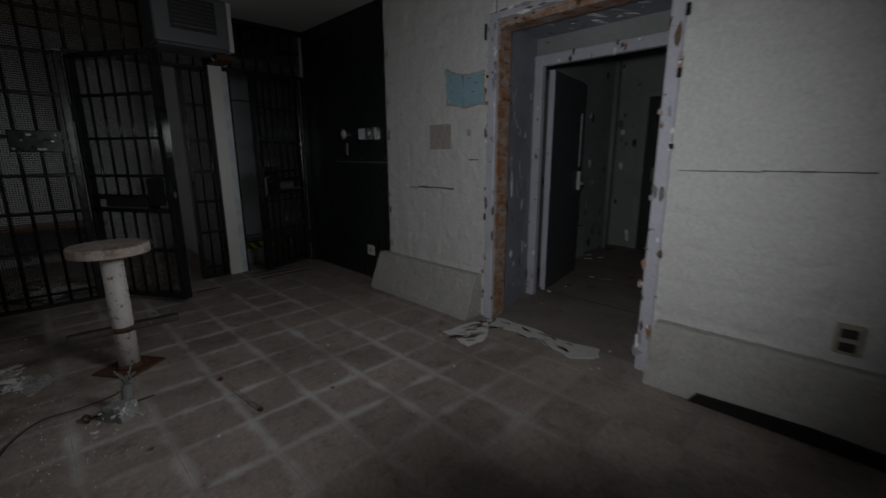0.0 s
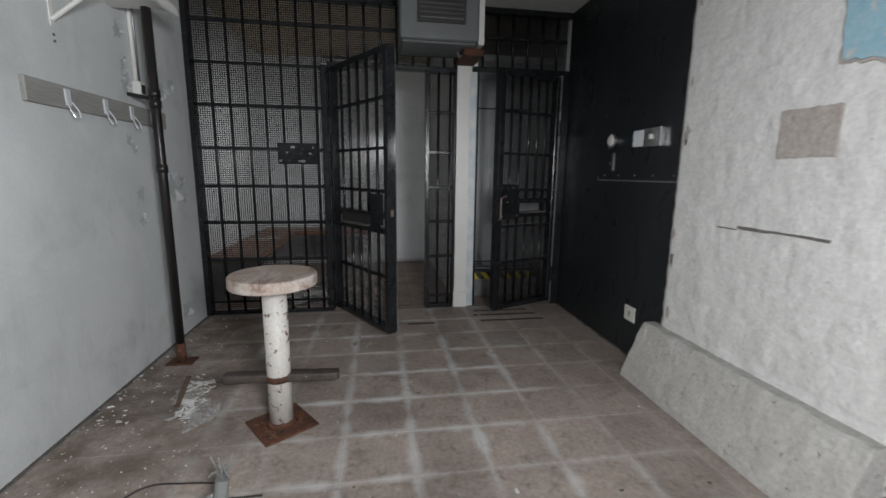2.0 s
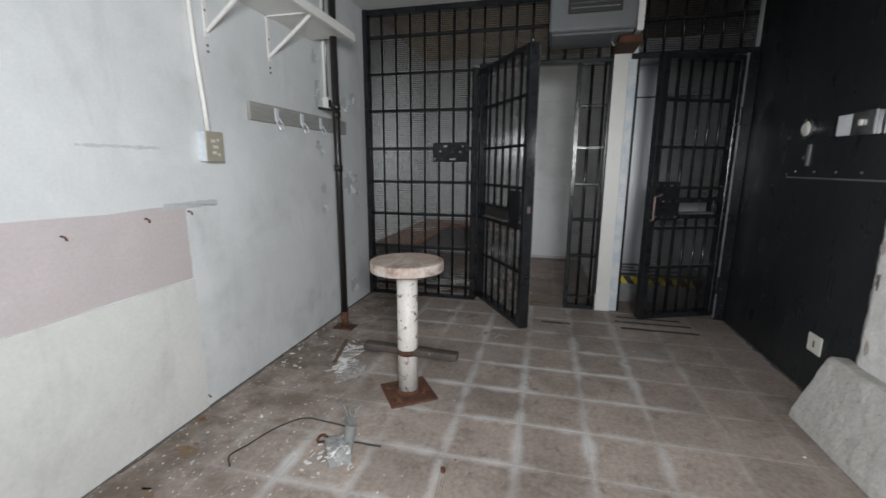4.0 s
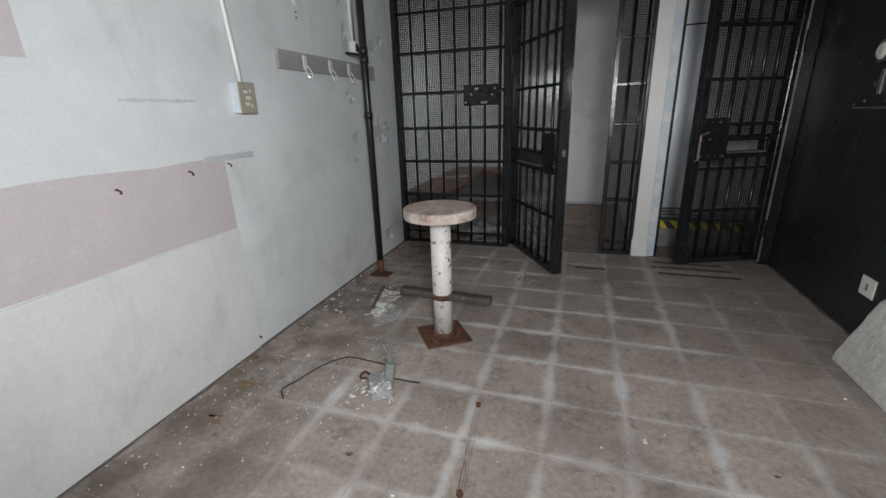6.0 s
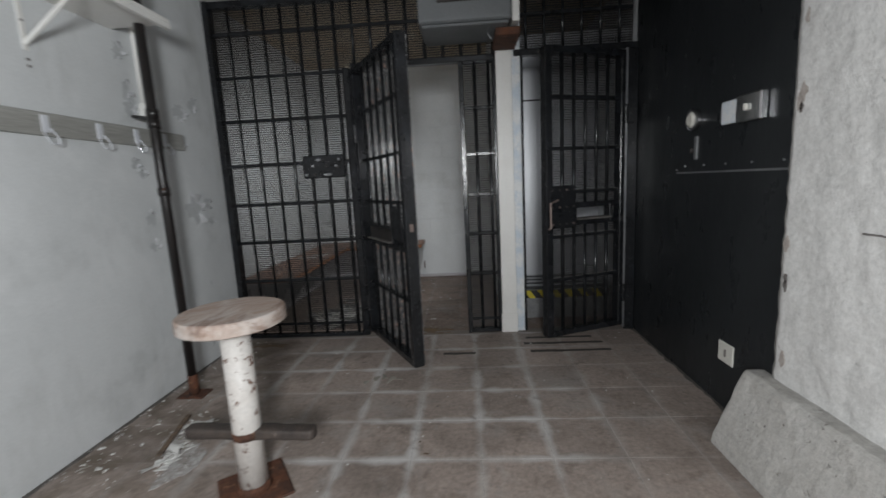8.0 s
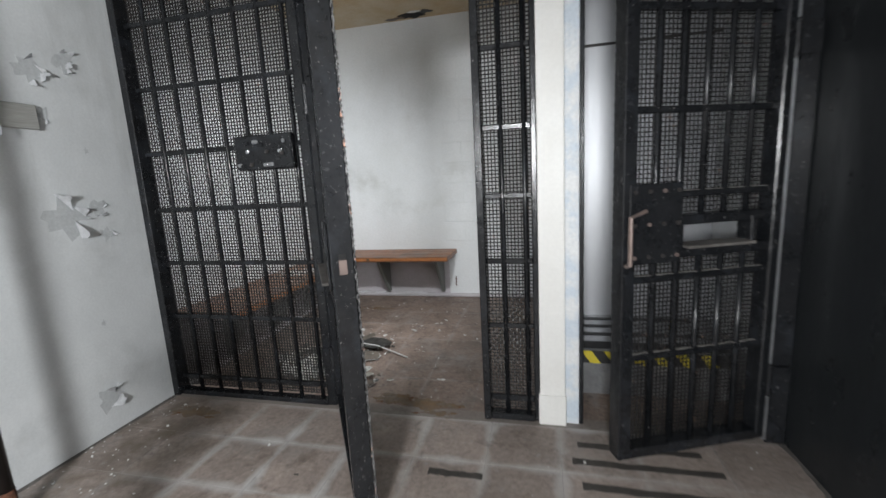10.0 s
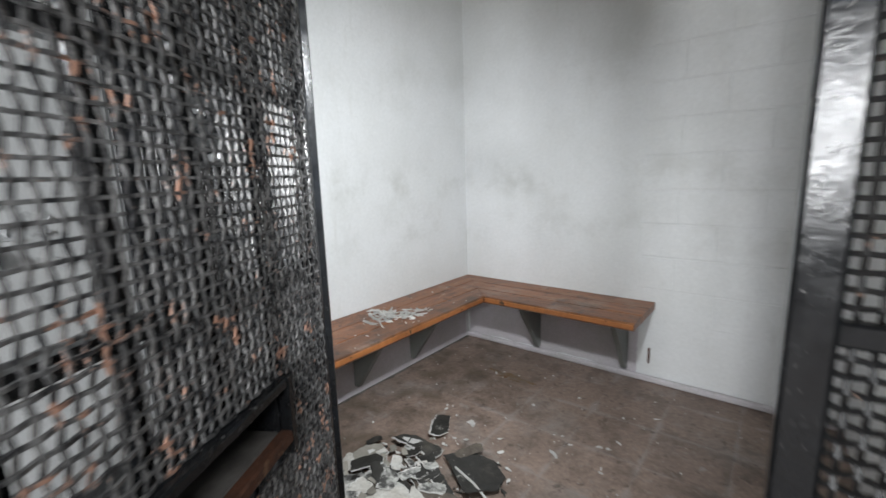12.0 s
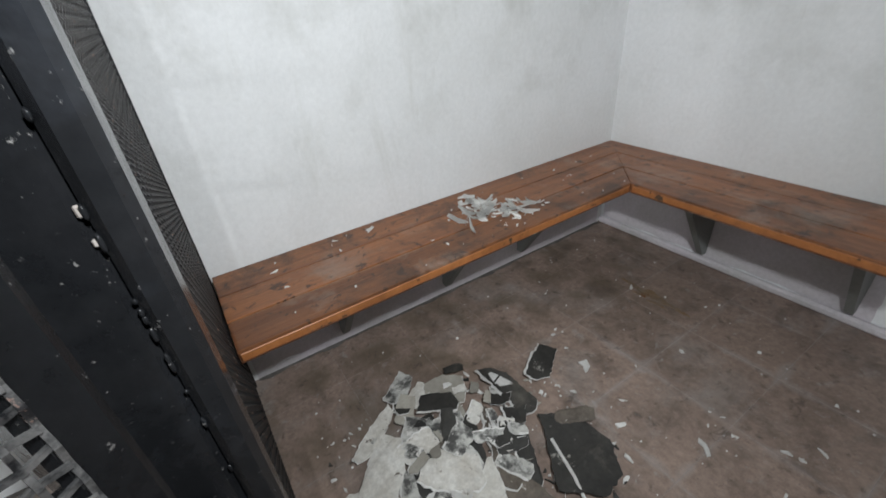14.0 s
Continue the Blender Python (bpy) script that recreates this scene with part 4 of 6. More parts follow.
def conduit_box():
    c = thing("conduit_box", "white conduit box with a vertical conduit run", "conduit")
    part("housing", block((0.0, 5.14, 1.755), (0.05, 5.22, 1.85), 0.006), "white_paint", c)
    part("face", block((0.05, 5.15, 1.775), (0.056, 5.19, 1.83)), "dark_metal", c)
    for y, r in ((5.165, 0.013), (5.205, 0.008)):
        bm = B()
        rod(bm, (0.016, y, 1.85), (0.016, y, HALL_H), r, 10)
        part("conduit", bm, "white_paint" if r > 0.01 else "galvanised", c, smooth=True)


conduit_box()


def splat(rnd, w, h, k=11):
    """An uneven outline of a flake."""
    a0 = rnd.uniform(0, 6.28)
    return [((0.5 + rnd.uniform(-0.28, 0.12)) * w * math.cos(a0 + 6.2832 * i / k), (0.5 + rnd.uniform(-0.28, 0.12)) * h * math.sin(a0 + 6.2832 * i / k)) for i in range(k)]


# scars of peeled paint on the west wall
rnd = random.Random(21)
for y, z, w, h in ((5.55, 1.165, 0.19, 0.14), (5.70, 1.20, 0.07, 0.08), (5.516, 1.854, 0.12, 0.10), (5.535, 1.656, 0.04, 0.07), (5.04, 2.13, 0.07, 0.09),
                   (5.06, 1.93, 0.06, 0.10), (5.10, 1.86, 0.06, 0.07), (5.06, 1.80, 0.08, 0.09), (5.67, 1.93, 0.07, 0.10), (5.035, 1.47, 0.06, 0.08), (5.09, 1.42, 0.06, 0.06),
                   (5.10, 1.137, 0.07, 0.09), (5.09, 0.963, 0.08, 0.06), (5.72, 1.07, 0.06, 0.06), (5.58, 0.184, 0.16, 0.13), (5.62, 0.60, 0.02, 0.03), (5.70, 1.50, 0.02, 0.03)):
    k = 15
    o = []
    for i in range(k):
        a, q = 6.2832 * (i + rnd.uniform(-0.25, 0.25)) / k, rnd.choice((0.30, 0.42, 0.5, 0.66)) * (1.25 if rnd.random() < 0.2 else 0.95)
        o.append((w * q * math.cos(a), h * q * math.sin(a)))
    bm = B()
    prism(bm, [(y + a, z + b) for a, b in o], -0.002, 0.0012, "x")
    part("bare_patch", bm, "scar", wall, "grey patch where the paint has peeled")
    north_side = [i for i in range(k) if o[i][0] + o[(i + 1) % k][0] > -0.15 * w]
    for j in range(2 if w < 0.05 else 6):
        # a flap of paint, hinged at the patch's edge and bent away from the wall
        i = rnd.choice(north_side)
        (a0, b0), (a1, b1) = o[i], o[(i + 1) % k]
        mid = Vector((0, (a0 + a1) / 2, (b0 + b1) / 2))
        along = Vector((0, a1 - a0, b1 - b0)).normalized()
        away = mid.normalized() if mid.length > 1e-4 else Vector((0, 0, 1))
        half, reach = rnd.uniform(0.16, 0.30) * w, rnd.uniform(0.12, 0.26) * (w + h) * 0.5
        bm = B()
        rows = []
        for r in range(4):
            f = r / 3
            rise = 0.0015 + reach * (0.4 * f + 0.7 * f * f)
            c = Vector((rise, y, z)) + mid * 0.95 + away * reach * f * 0.8
            wd = half * (1 - 0.75 * f) * rnd.uniform(0.8, 1.2)
            rows.append((bm.verts.new(c - along * wd), bm.verts.new(c + along * wd * rnd.uniform(0.6, 1.2))))
        for p, q in zip(rows, rows[1:]):
            bm.faces.new((p[0], p[1], q[1], q[0]))
        bmesh.ops.solidify(bm, geom=bm.faces[:], thickness=0.0012)
        bmesh.ops.recalc_face_normals(bm, faces=bm.faces[:])
        part("curl", bm, "peel", wall, "curled white paint flake")


def wavy(y0, y1, z0, z1, lo, hi, seed, amp=0.012):
    """A patch of paint or skim with uneven edges on the west wall."""
    bm = B()
    k = 16
    f = lambda a, b: amp * noise.noise((a * 3.1 + seed, b * 3.1, seed * 1.7))
    pts = [(y0 + (y1 - y0) * i / k, z0 + f(i, 0)) for i in range(k + 1)]
    pts += [(y1 + 0.4 * f(9, i), z0 + (z1 - z0) * i / k) for i in range(1, k)]
    pts += [(y1 - (y1 - y0) * i / k, z1 + f(i, 7)) for i in range(k + 1)]
    pts += [(y0, z1 - (z1 - z0) * i / k) for i in range(1, k)]
    prism(bm, pts, lo, hi, "x")
    return bm


part("old_paint", wavy(0.6, 3.725, 0.745, 1.118, -0.002, 0.0012, 2), "pink_paint", wall, "old pinkish paint left bare")
part("old_paint", wavy(0.6, 2.985, 1.52, 2.3, -0.002, 0.0012, 5), "pink_paint", wall, "old pinkish paint left bare")
part("skim_coat", wavy(0.6, 3.73, 0.0, 0.735, -0.002, 0.008, 3, 0.01), "skim", wall, "rough pale skim coat")
part("ledge_scar", wavy(3.6, 3.94, 1.10, 1.132, -0.002, 0.003, 8, 0.006), "scar", wall)
for y, z in ((3.50, 1.075), (3.74, 1.085), (3.73, 0.07), (3.15, 1.05)):
    bm = B()
    tube(bm, [(0, y, z), (0.012, y, z), (0.016, y + 0.006, z - 0.006), (0.014, y + 0.01, z - 0.018)], 0.0045, 6)
    part("bolt", bm, "rust", wall, "rusty bent bolt")
part("scuff_line", wavy(3.25, 3.62, 1.385, 1.398, -0.002, 0.0011, 11, 0.008), "faint_scuff", wall)


# unit heater over the gates
def heater():
    h = thing("unit_heater", "grey sheet-metal unit heater hung from the ceiling", "heater")
    x0, x1, y0, y1, z0, z1 = 1.725, 2.345, 5.50, 5.93, 2.31, 2.735
    bm = B()
    box(bm, (x0, y0, z0), (x1, y1, z1))
    soften(bm, 0.03, 3)
    part("casing", bm, "heater_grey", h)
    part("skirt", block((x0 + 0.02, y0 + 0.02, z0 - 0.02), (x1 - 0.02, y1 - 0.02, z0), 0.006), "heater_grey", h)
    part("grille_frame", block((x0 + 0.13, y0 - 0.008, z0 + 0.12), (x1 - 0.11, y0, z1 - 0.03), 0.004), "dark_metal", h)
    for i in range(8):
        z = z0 + 0.15 + i * 0.034
        bm = B()
        box(bm, (x0 + 0.15, y0 - 0.028, z), (x1 - 0.13, y0 - 0.008, z + 0.004), pose(0, 0, 0, 0, 0, 0))
        part("louvre", bm, "galvanised" if i == 0 else "heater_grey", h)
    bm = B()
    box(bm, (2.24, 5.60, 2.24), (2.41, 5.95, 2.29))
    soften(bm, 0.006)
    part("bracket", bm, "rust", h, "rusty support bracket")
    bm = B()
    tube(bm, [(2.20, 5.62, 2.30), (2.19, 5.6, 2.25), (2.21, 5.6, 2.22), (2.23, 5.62, 2.24)], 0.007, 6)
    part("gas_tap", bm, "galvanised", h)
    part("side_panel", block((2.352, 5.56, 2.31), (2.40, 5.955, HALL_H), 0.004), "white_paint", h, "white painted side panel")


heater()


def wall_fittings():
    s = thing("switch_box", "chrome switch plate beside a pale blue plate", "switch")
    part("blue_plate", block((BLACK_X - 0.02, 4.72, 1.49), (BLACK_X, 4.85, 1.60), 0.004), "blue_white", s)
    part("chrome_plate", block((BLACK_X - 0.035, 4.535, 1.478), (BLACK_X, 4.71, 1.605), 0.006), "chrome", s)
    part("toggle", block((BLACK_X - 0.05, 4.615, 1.53), (BLACK_X - 0.035, 4.635, 1.56), 0.003), "pale_plastic", s)
    d = thing("round_dial", "round chrome signal dial on the dark wall", "dial")
    bm = B()
    rod(bm, (BLACK_X, 5.12, 1.555), (BLACK_X - 0.03, 5.12, 1.555), 0.062, 24)
    soften(bm, 0.006, 2)
    part("rim", bm, "chrome", d)
    bm = B()
    rod(bm, (BLACK_X - 0.03, 5.12, 1.555), (BLACK_X - 0.042, 5.12, 1.555), 0.045, 20, 0.03)
    part("lens", bm, "pale_plastic", d, "pale domed lens")
    k = thing("key_switch", "narrow metal key switch below the dial", "switch")
    part("plate", block((BLACK_X - 0.008, 5.09, 1.33), (BLACK_X, 5.12, 1.46), 0.002), "galvanised", k)
    part("barrel", block((BLACK_X - 0.02, 5.13, 1.37), (BLACK_X, 5.15, 1.395), 0.003), "dark_metal", k)
    o = thing("outlet_plate", "pale plastic blank outlet plate low on the wall", "outlet")
    part("plate", block((BLACK_X - 0.01, 4.66, 0.255), (BLACK_X, 4.785, 0.365), 0.004), "pale_plastic", o)
    part("slot", block((BLACK_X - 0.012, 4.715, 0.29), (BLACK_X - 0.01, 4.73, 0.33)), "crack", o)
    w = thing("wall_outlet", "dark double socket outlet on the stucco", "outlet")
    part("plate", block((WHITE_X - 0.025, 0.88, 0.42), (WHITE_X, 0.98, 0.56), 0.004), "beige_plastic", w)
    for z in (0.455, 0.52):
        part("socket", block((WHITE_X - 0.03, 0.90, z - 0.022), (WHITE_X - 0.025, 0.96, z + 0.022), 0.003), "dark_metal", w)
    b = thing("blue_notice", "two faded blue notice boards on the stucco", "sign")
    for corners in (((3.515, 1.985), (3.338, 1.928), (3.328, 1.70), (3.50, 1.735)), ((3.325, 1.925), (3.135, 1.93), (3.12, 1.712), (3.318, 1.695))):
        r = random.Random(int(corners[0][0] * 100))
        out = []
        for (a, c), (d, e) in zip(corners, corners[1:] + corners[:1]):
            for k in range(7):
                f = k / 7
                out.append((a + (d - a) * f + r.uniform(-0.004, 0.004), c + (e - c) * f + r.uniform(-0.005, 0.005)))
        bm = B()
        prism(bm, out, WHITE_X - 0.02, WHITE_X + 0.005, "x")
        part("board", bm, "blue_panel", b)
        cy, cz = sum(q[0] for q in corners) / 4, sum(q[1] for q in corners) / 4
        bm = B()
        prism(bm, [(cy + (q - cy) * 1.10 + r.uniform(-0.008, 0.008), cz + (w - cz) * 1.10 + r.uniform(-0.008, 0.008)) for q, w in out], WHITE_X - 0.012, WHITE_X + 0.005, "x")
        part("torn_backing", bm, "patch_plaster", b, "brownish torn backing")
    for y, z in ((3.26, 1.90), (3.22, 1.80), (3.19, 1.86)):
        part("hole", block((WHITE_X - 0.024, y - 0.012, z - 0.003), (WHITE_X - 0.02, y + 0.012, z + 0.004)), "crack", b)
    bm = wavy(3.47, 3.715, 1.375, 1.575, 0.0, 0.012, 6, 0.006)
    bmesh.ops.transform(bm, matrix=Matrix.Translation((WHITE_X - 0.014, 0, 0)), verts=bm.verts[:])
    part("bare_square", bm, "patch_plaster", east, "brownish bare square where a plate was")
    bm = wavy(3.25, 3.285, 1.475, 1.52, 0.0, 0.012, 9, 0.006)
    bmesh.ops.transform(bm, matrix=Matrix.Translation((WHITE_X - 0.014, 0, 0)), verts=bm.verts[:])
    part("bare_square", bm, "patch_plaster", east)
    for y, z, hgt in ((3.10, 2.14, 0.11), (3.08, 1.88, 0.02), (1.76, 2.02, 0.06), (1.77, 1.72, 0.05), (1.77, 1.35, 0.03)):
        part("chip", block((WHITE_X - 0.026, y - 0.012, z), (WHITE_X - 0.02, y + 0.012, z + hgt), 0.003), "void", east)


wall_fittings()
rg = random.Random(15)
for i in range(9):
    bm = B()
    w = rg.uniform(0.02, 0.06)
    prism(bm, splat(rg, w * 0.6, w * 1.3, 11), 0.0, 0.003, "x")
    ob = part("chip", bm, rg.choice(("crack", "patch_plaster")), east)
    ob.matrix_local = pose(WHITE_X - 0.006, 4.31 + rg.gauss(0, 0.01), rg.uniform(0.4, 2.7))

# paint peeling off the reveal and the head of the doorway
reveal_peel = thing("peeling_paint", "curled flakes of peeling paint in the doorway", "peeling paint")
rp = random.Random(31)
for i in range(80):
    if i < 40:
        f, z = rp.random() ** 1.5, rp.uniform(0.1, 2.1)
        x, y = 3.47 + f * 0.55, DOOR_Y1 + 0.018 + f * 0.55 * (FY1 - DOOR_Y1) / 0.62
        m = pose(x, y, z, 0, rp.uniform(-12, 12), 12 + rp.uniform(-10, 10))
    else:
        x, y = rp.uniform(3.5, 4.0), rp.uniform(1.9, 3.0)
        m = pose(x, y, 2.296, -90 + rp.uniform(-12, 12), rp.uniform(-8, 8), rp.uniform(0, 90))
    w = rp.uniform(0.015, 0.05)
    bm = B()
    prism(bm, splat(rp, w, w * rp.uniform(1.2, 4.0) if i < 60 else w * rp.uniform(0.6, 1.8), 15), -0.004, 0.0, "y")
    ob = part("flake", bm, rp.choice(("crack", "peel", "lavender_trim", "lavender", "corridor_paint")), reveal_peel)
    ob.matrix_local = m

for i in range(90):
    k = i % 3
    if k == 0:
        x, y, z, turn = WHITE_X - 0.0225, DOOR_Y1 + rp.choice((-0.026, 0.046)) + rp.gauss(0, 0.008), rp.uniform(0.05, 2.24), 90
    elif k == 1:
        x, y, z, turn = WHITE_X - 0.0225, DOOR_Y0 + rp.choice((0.022, -0.046)) + rp.gauss(0, 0.008), rp.uniform(0.05, 2.24), 90
    else:
        x, y, z, turn = WHITE_X - 0.0225, rp.uniform(DOOR_Y0, DOOR_Y1), DOOR_H + rp.choice((0.004, 0.046)) + rp.gauss(0, 0.006), 90
    w = rp.uniform(0.012, 0.04)
    bm = B()
    prism(bm, splat(rp, w * (3 if k == 2 else 1), w * (rp.uniform(0.4, 0.9) if k == 2 else rp.uniform(1.0, 3.5)), 9), 0.0, 0.002, "y")
    ob = part("flake", bm, rp.choice(("crack", "raw_jamb", "lavender", "peel", "lath_brown")), reveal_peel)
    ob.matrix_local = pose(x, y, z, rp.uniform(-3, 3), 0, turn)
for i in range(34):
    side = rp.random() < 0.6
    y, z = (FY1 if side else DOOR_Y0) + rp.uniform(-0.055, 0.055), rp.uniform(0.03, 2.14)
    if i > 22:
        y, z = rp.uniform(DOOR_Y0 + 0.08, FY1 - 0.08), rp.uniform(2.08, 2.15)
    w = rp.uniform(0.01, 0.035)
    bm = B()
    prism(bm, splat(rp, w, w * rp.uniform(0.8, 3.0), 9), 0.0, 0.0015, "y")
    ob = part("flake", bm, rp.choice(("crack", "scuff", "peel", "raw_jamb")), reveal_peel)
    ob.matrix_local = pose(FX - 0.0305, y, z, 0, 0, 90)

# ---------------------------------------------------------------- the steel booth behind the second gate
booth = thing("steel_booth", "brushed stainless steel booth with a striped step", "booth")
part("back_sheet", block((2.475, 6.90, 0.27), (3.33, 6.94, 2.40)), "steel", booth)
part("head", block((2.475, 6.15, 2.34), (3.33, 6.90, 2.40)), "steel", booth)
part("seam", block((2.475, 6.892, 2.02), (3.33, 6.90, 2.035)), "dark_metal", booth)
part("step", block((2.475, 6.30, 0.0), (3.33, 6.94, 0.268), 0.006), "galvanised", booth, "grey metal step")
for y, x1 in ((6.52, 3.2), (6.66, 2.72), (6.80, 3.2)):
    part("grip_strip", block((2.49, y, 0.268), (x1, y + 0.045, 0.271)), "black_tape", booth)
part("tape", block((2.48, 6.32, 0.268), (3.25, 6.42, 0.2705)), "black_tape", booth, "black hazard tape")
part("tape", block((2.48, 6.297, 0.19), (3.25, 6.3, 0.262)), "black_tape", booth, "black hazard tape")
for i in range(6):
    bm = B()
    x = 2.49 + 0.12 * i
    prism(bm, [(x, 0.262), (x + 0.055, 0.262), (x + 0.105, 0.19), (x + 0.05, 0.19)], 6.2955, 6.297, "y")
    part("stripe", bm, "yellow_tape", booth, "yellow hazard stripe")

# ---------------------------------------------------------------- the cell
def bench():
    b = thing("corner_bench", "varnished three-plank wooden bench along two cell walls", "bench")
    z0, z1, d = 0.474, 0.52, 0.46
    w = d / 3
    for i in range(3):
        o0, o1 = i * w + 0.002, (i + 1) * w - 0.002
        # along the west wall, mitred at the corner
        bm = B()
        prism(bm, [(o0, 6.05), (o1, 6.05), (o1, BACK_Y - o1), (o0, BACK_Y - o0)], z0, z1)
        soften(bm, 0.008 if i == 2 else 0.003, 2)
        bmesh.ops.rotate(bm, verts=bm.verts[:], cent=(0, 0, 0), matrix=Matrix.Rotation(radians(-90), 3, "Z"))
        ob = part("plank", bm, "bench_wood", b)
        ob.matrix_local = pose(0, 0, 0, 0, 0, 90)
        bm = B()
        prism(bm, [(o0, BACK_Y - o0), (o1, BACK_Y - o1), (1.41, BACK_Y - o1), (1.41, BACK_Y - o0)], z0, z1)
        soften(bm, 0.008 if i == 2 else 0.003, 2)
        part("plank", bm, "bench_wood", b)
    part("nosing", block((d - 0.004, 6.056, z0 + 0.009), (d + 0.002, BACK_Y - d - 0.01, z1 - 0.010), 0.002), "edge_wood", b, "worn orange front edge")
    part("nosing", block((d + 0.01, BACK_Y - d - 0.002, z0 + 0.009), (1.404, BACK_Y - d + 0.004, z1 - 0.010), 0.002), "edge_wood", b, "worn orange front edge")
    for x in (0.64, 1.25):
        bm = B()
        prism(bm, [(BACK_Y, 0.06), (BACK_Y - 0.035, 0.06), (BACK_Y - 0.30, 0.43), (BACK_Y - 0.30, z0), (BACK_Y, z0)], x - 0.016, x + 0.016, "x")
        part("bracket", bm, "wire_grey", b)
    for y in (6.45, 7.0, 7.5):
        bm = B()
        prism(bm, [(0.0, 0.06), (0.035, 0.06), (0.30, 0.43), (0.30, z0), (0.0, z0)], y - 0.016, y + 0.016, "y")
        part("bracket", bm, "wire_grey", b)


bench()
solid("baseboard", block((0.0, BACK_Y - 0.03, 0.0), (2.30, BACK_Y, 0.04), 0.01), "lilac_wall", "rough pale mortar ridge along the wall's foot", "baseboard", ST)
solid("wall_pin", block((1.385, BACK_Y - 0.012, 0.12), (1.397, BACK_Y, 0.22), 0.003), "rust", "short rusty pin standing out of the wall", "pin")


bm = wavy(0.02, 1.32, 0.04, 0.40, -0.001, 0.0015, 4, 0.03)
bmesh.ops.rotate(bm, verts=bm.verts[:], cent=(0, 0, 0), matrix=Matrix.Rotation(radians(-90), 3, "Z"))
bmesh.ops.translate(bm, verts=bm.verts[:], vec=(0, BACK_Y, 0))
part("under_paint", bm, "lilac_wall", north, "stained lilac paint and shade tone below the bench")

# on the west wall the darker lilac strip paints in the bench's shade
part("under_paint", wavy(6.06, 8.16, 0.002, 0.40, -0.001, 0.0015, 14, 0.004), "lilac_wall", wall_cell, "stained lilac paint and shade tone below the bench")

# torn hole in the stained ceiling over the bench
torn_ceiling = thing("ceiling_hole", "ragged dark hole torn in the stained ceiling", "hole")
rc = random.Random(19)
for x, y, w, h, m in ((1.12, 8.10, 0.30, 0.16, "void"), (1.02, 8.12, 0.22, 0.08, "lath_brown"), (1.24, 8.05, 0.14, 0.10, "dark_flake"), (0.9, 8.14, 0.16, 0.06, "crack"), (1.15, 8.02, 0.12, 0.05, "plaster_crumb")):
    bm = B()
    prism(bm, [(x + a, min(y + b, BACK_Y - 0.002)) for a, b in splat(rc, w, h, 17)], CELL_H - 0.004 - 0.003 * rc.random(), CELL_H + 0.01)
    part("torn_edge" if m != "void" else "gap", bm, m, torn_ceiling)

# blocks of the north wall, where the paint lets their joints show
blocks = thing("wall_blocks", "white painted concrete blocks with shallow joints", "wall", kind=ST)
course, length = 0.2005, 0.405
for r in range(2, 13):
    z0 = 0.0 + r * course
    x = 1.30 - (length / 2 if r % 2 else 0)
    while x < 2.3:
        a, c = max(x, 1.30), min(x + length, 2.30)
        if c - a > 0.05 and not (z0 < 0.55 and a < 1.45):
            part("block", block((a + 0.0035, BACK_Y - 0.004, z0 + 0.0035), (c - 0.0035, BACK_Y + 0.01, min(z0 + course, CELL_H) - 0.0035), 0.0025), "cell_plaster", blocks)
        x += length


# ---------------------------------------------------------------- debris
def flake(name, x, y, z, w, h, material, seed, label, group, category="debris", lift=0.012, parent=None):
    r = random.Random(seed)
    bm = B()
    o = [(0.8 * a * q, 0.8 * b * q) for (a, b), q in zip(splat(r, w, h, 9), [r.choice((0.7, 1.0, 1.3)) for i in range(9)])][:r.choice((5, 7, 9))]
    prism(bm, o, 0.0, r.uniform(0.0025, 0.006))
    for v in bm.verts:
        v.co.z += lift * (0.5 + 0.5 * noise.noise((v.co.x * 14 + seed, v.co.y * 14, 2.0)))
    lowest = min(v.co.z for v in bm.verts)
    bmesh.ops.translate(bm, verts=bm.verts[:], vec=(0, 0, -lowest))
    ob = part(name, bm, material, parent, "")
    ob.matrix_local = pose(x, y, z, 0, 0, r.uniform(0, 360))
    return ob if parent else tagged(ob, label, category, group)


rnd = random.Random(5)
heap = thing("plaster_heap", "heap of broken black and white wall flakes", "debris")


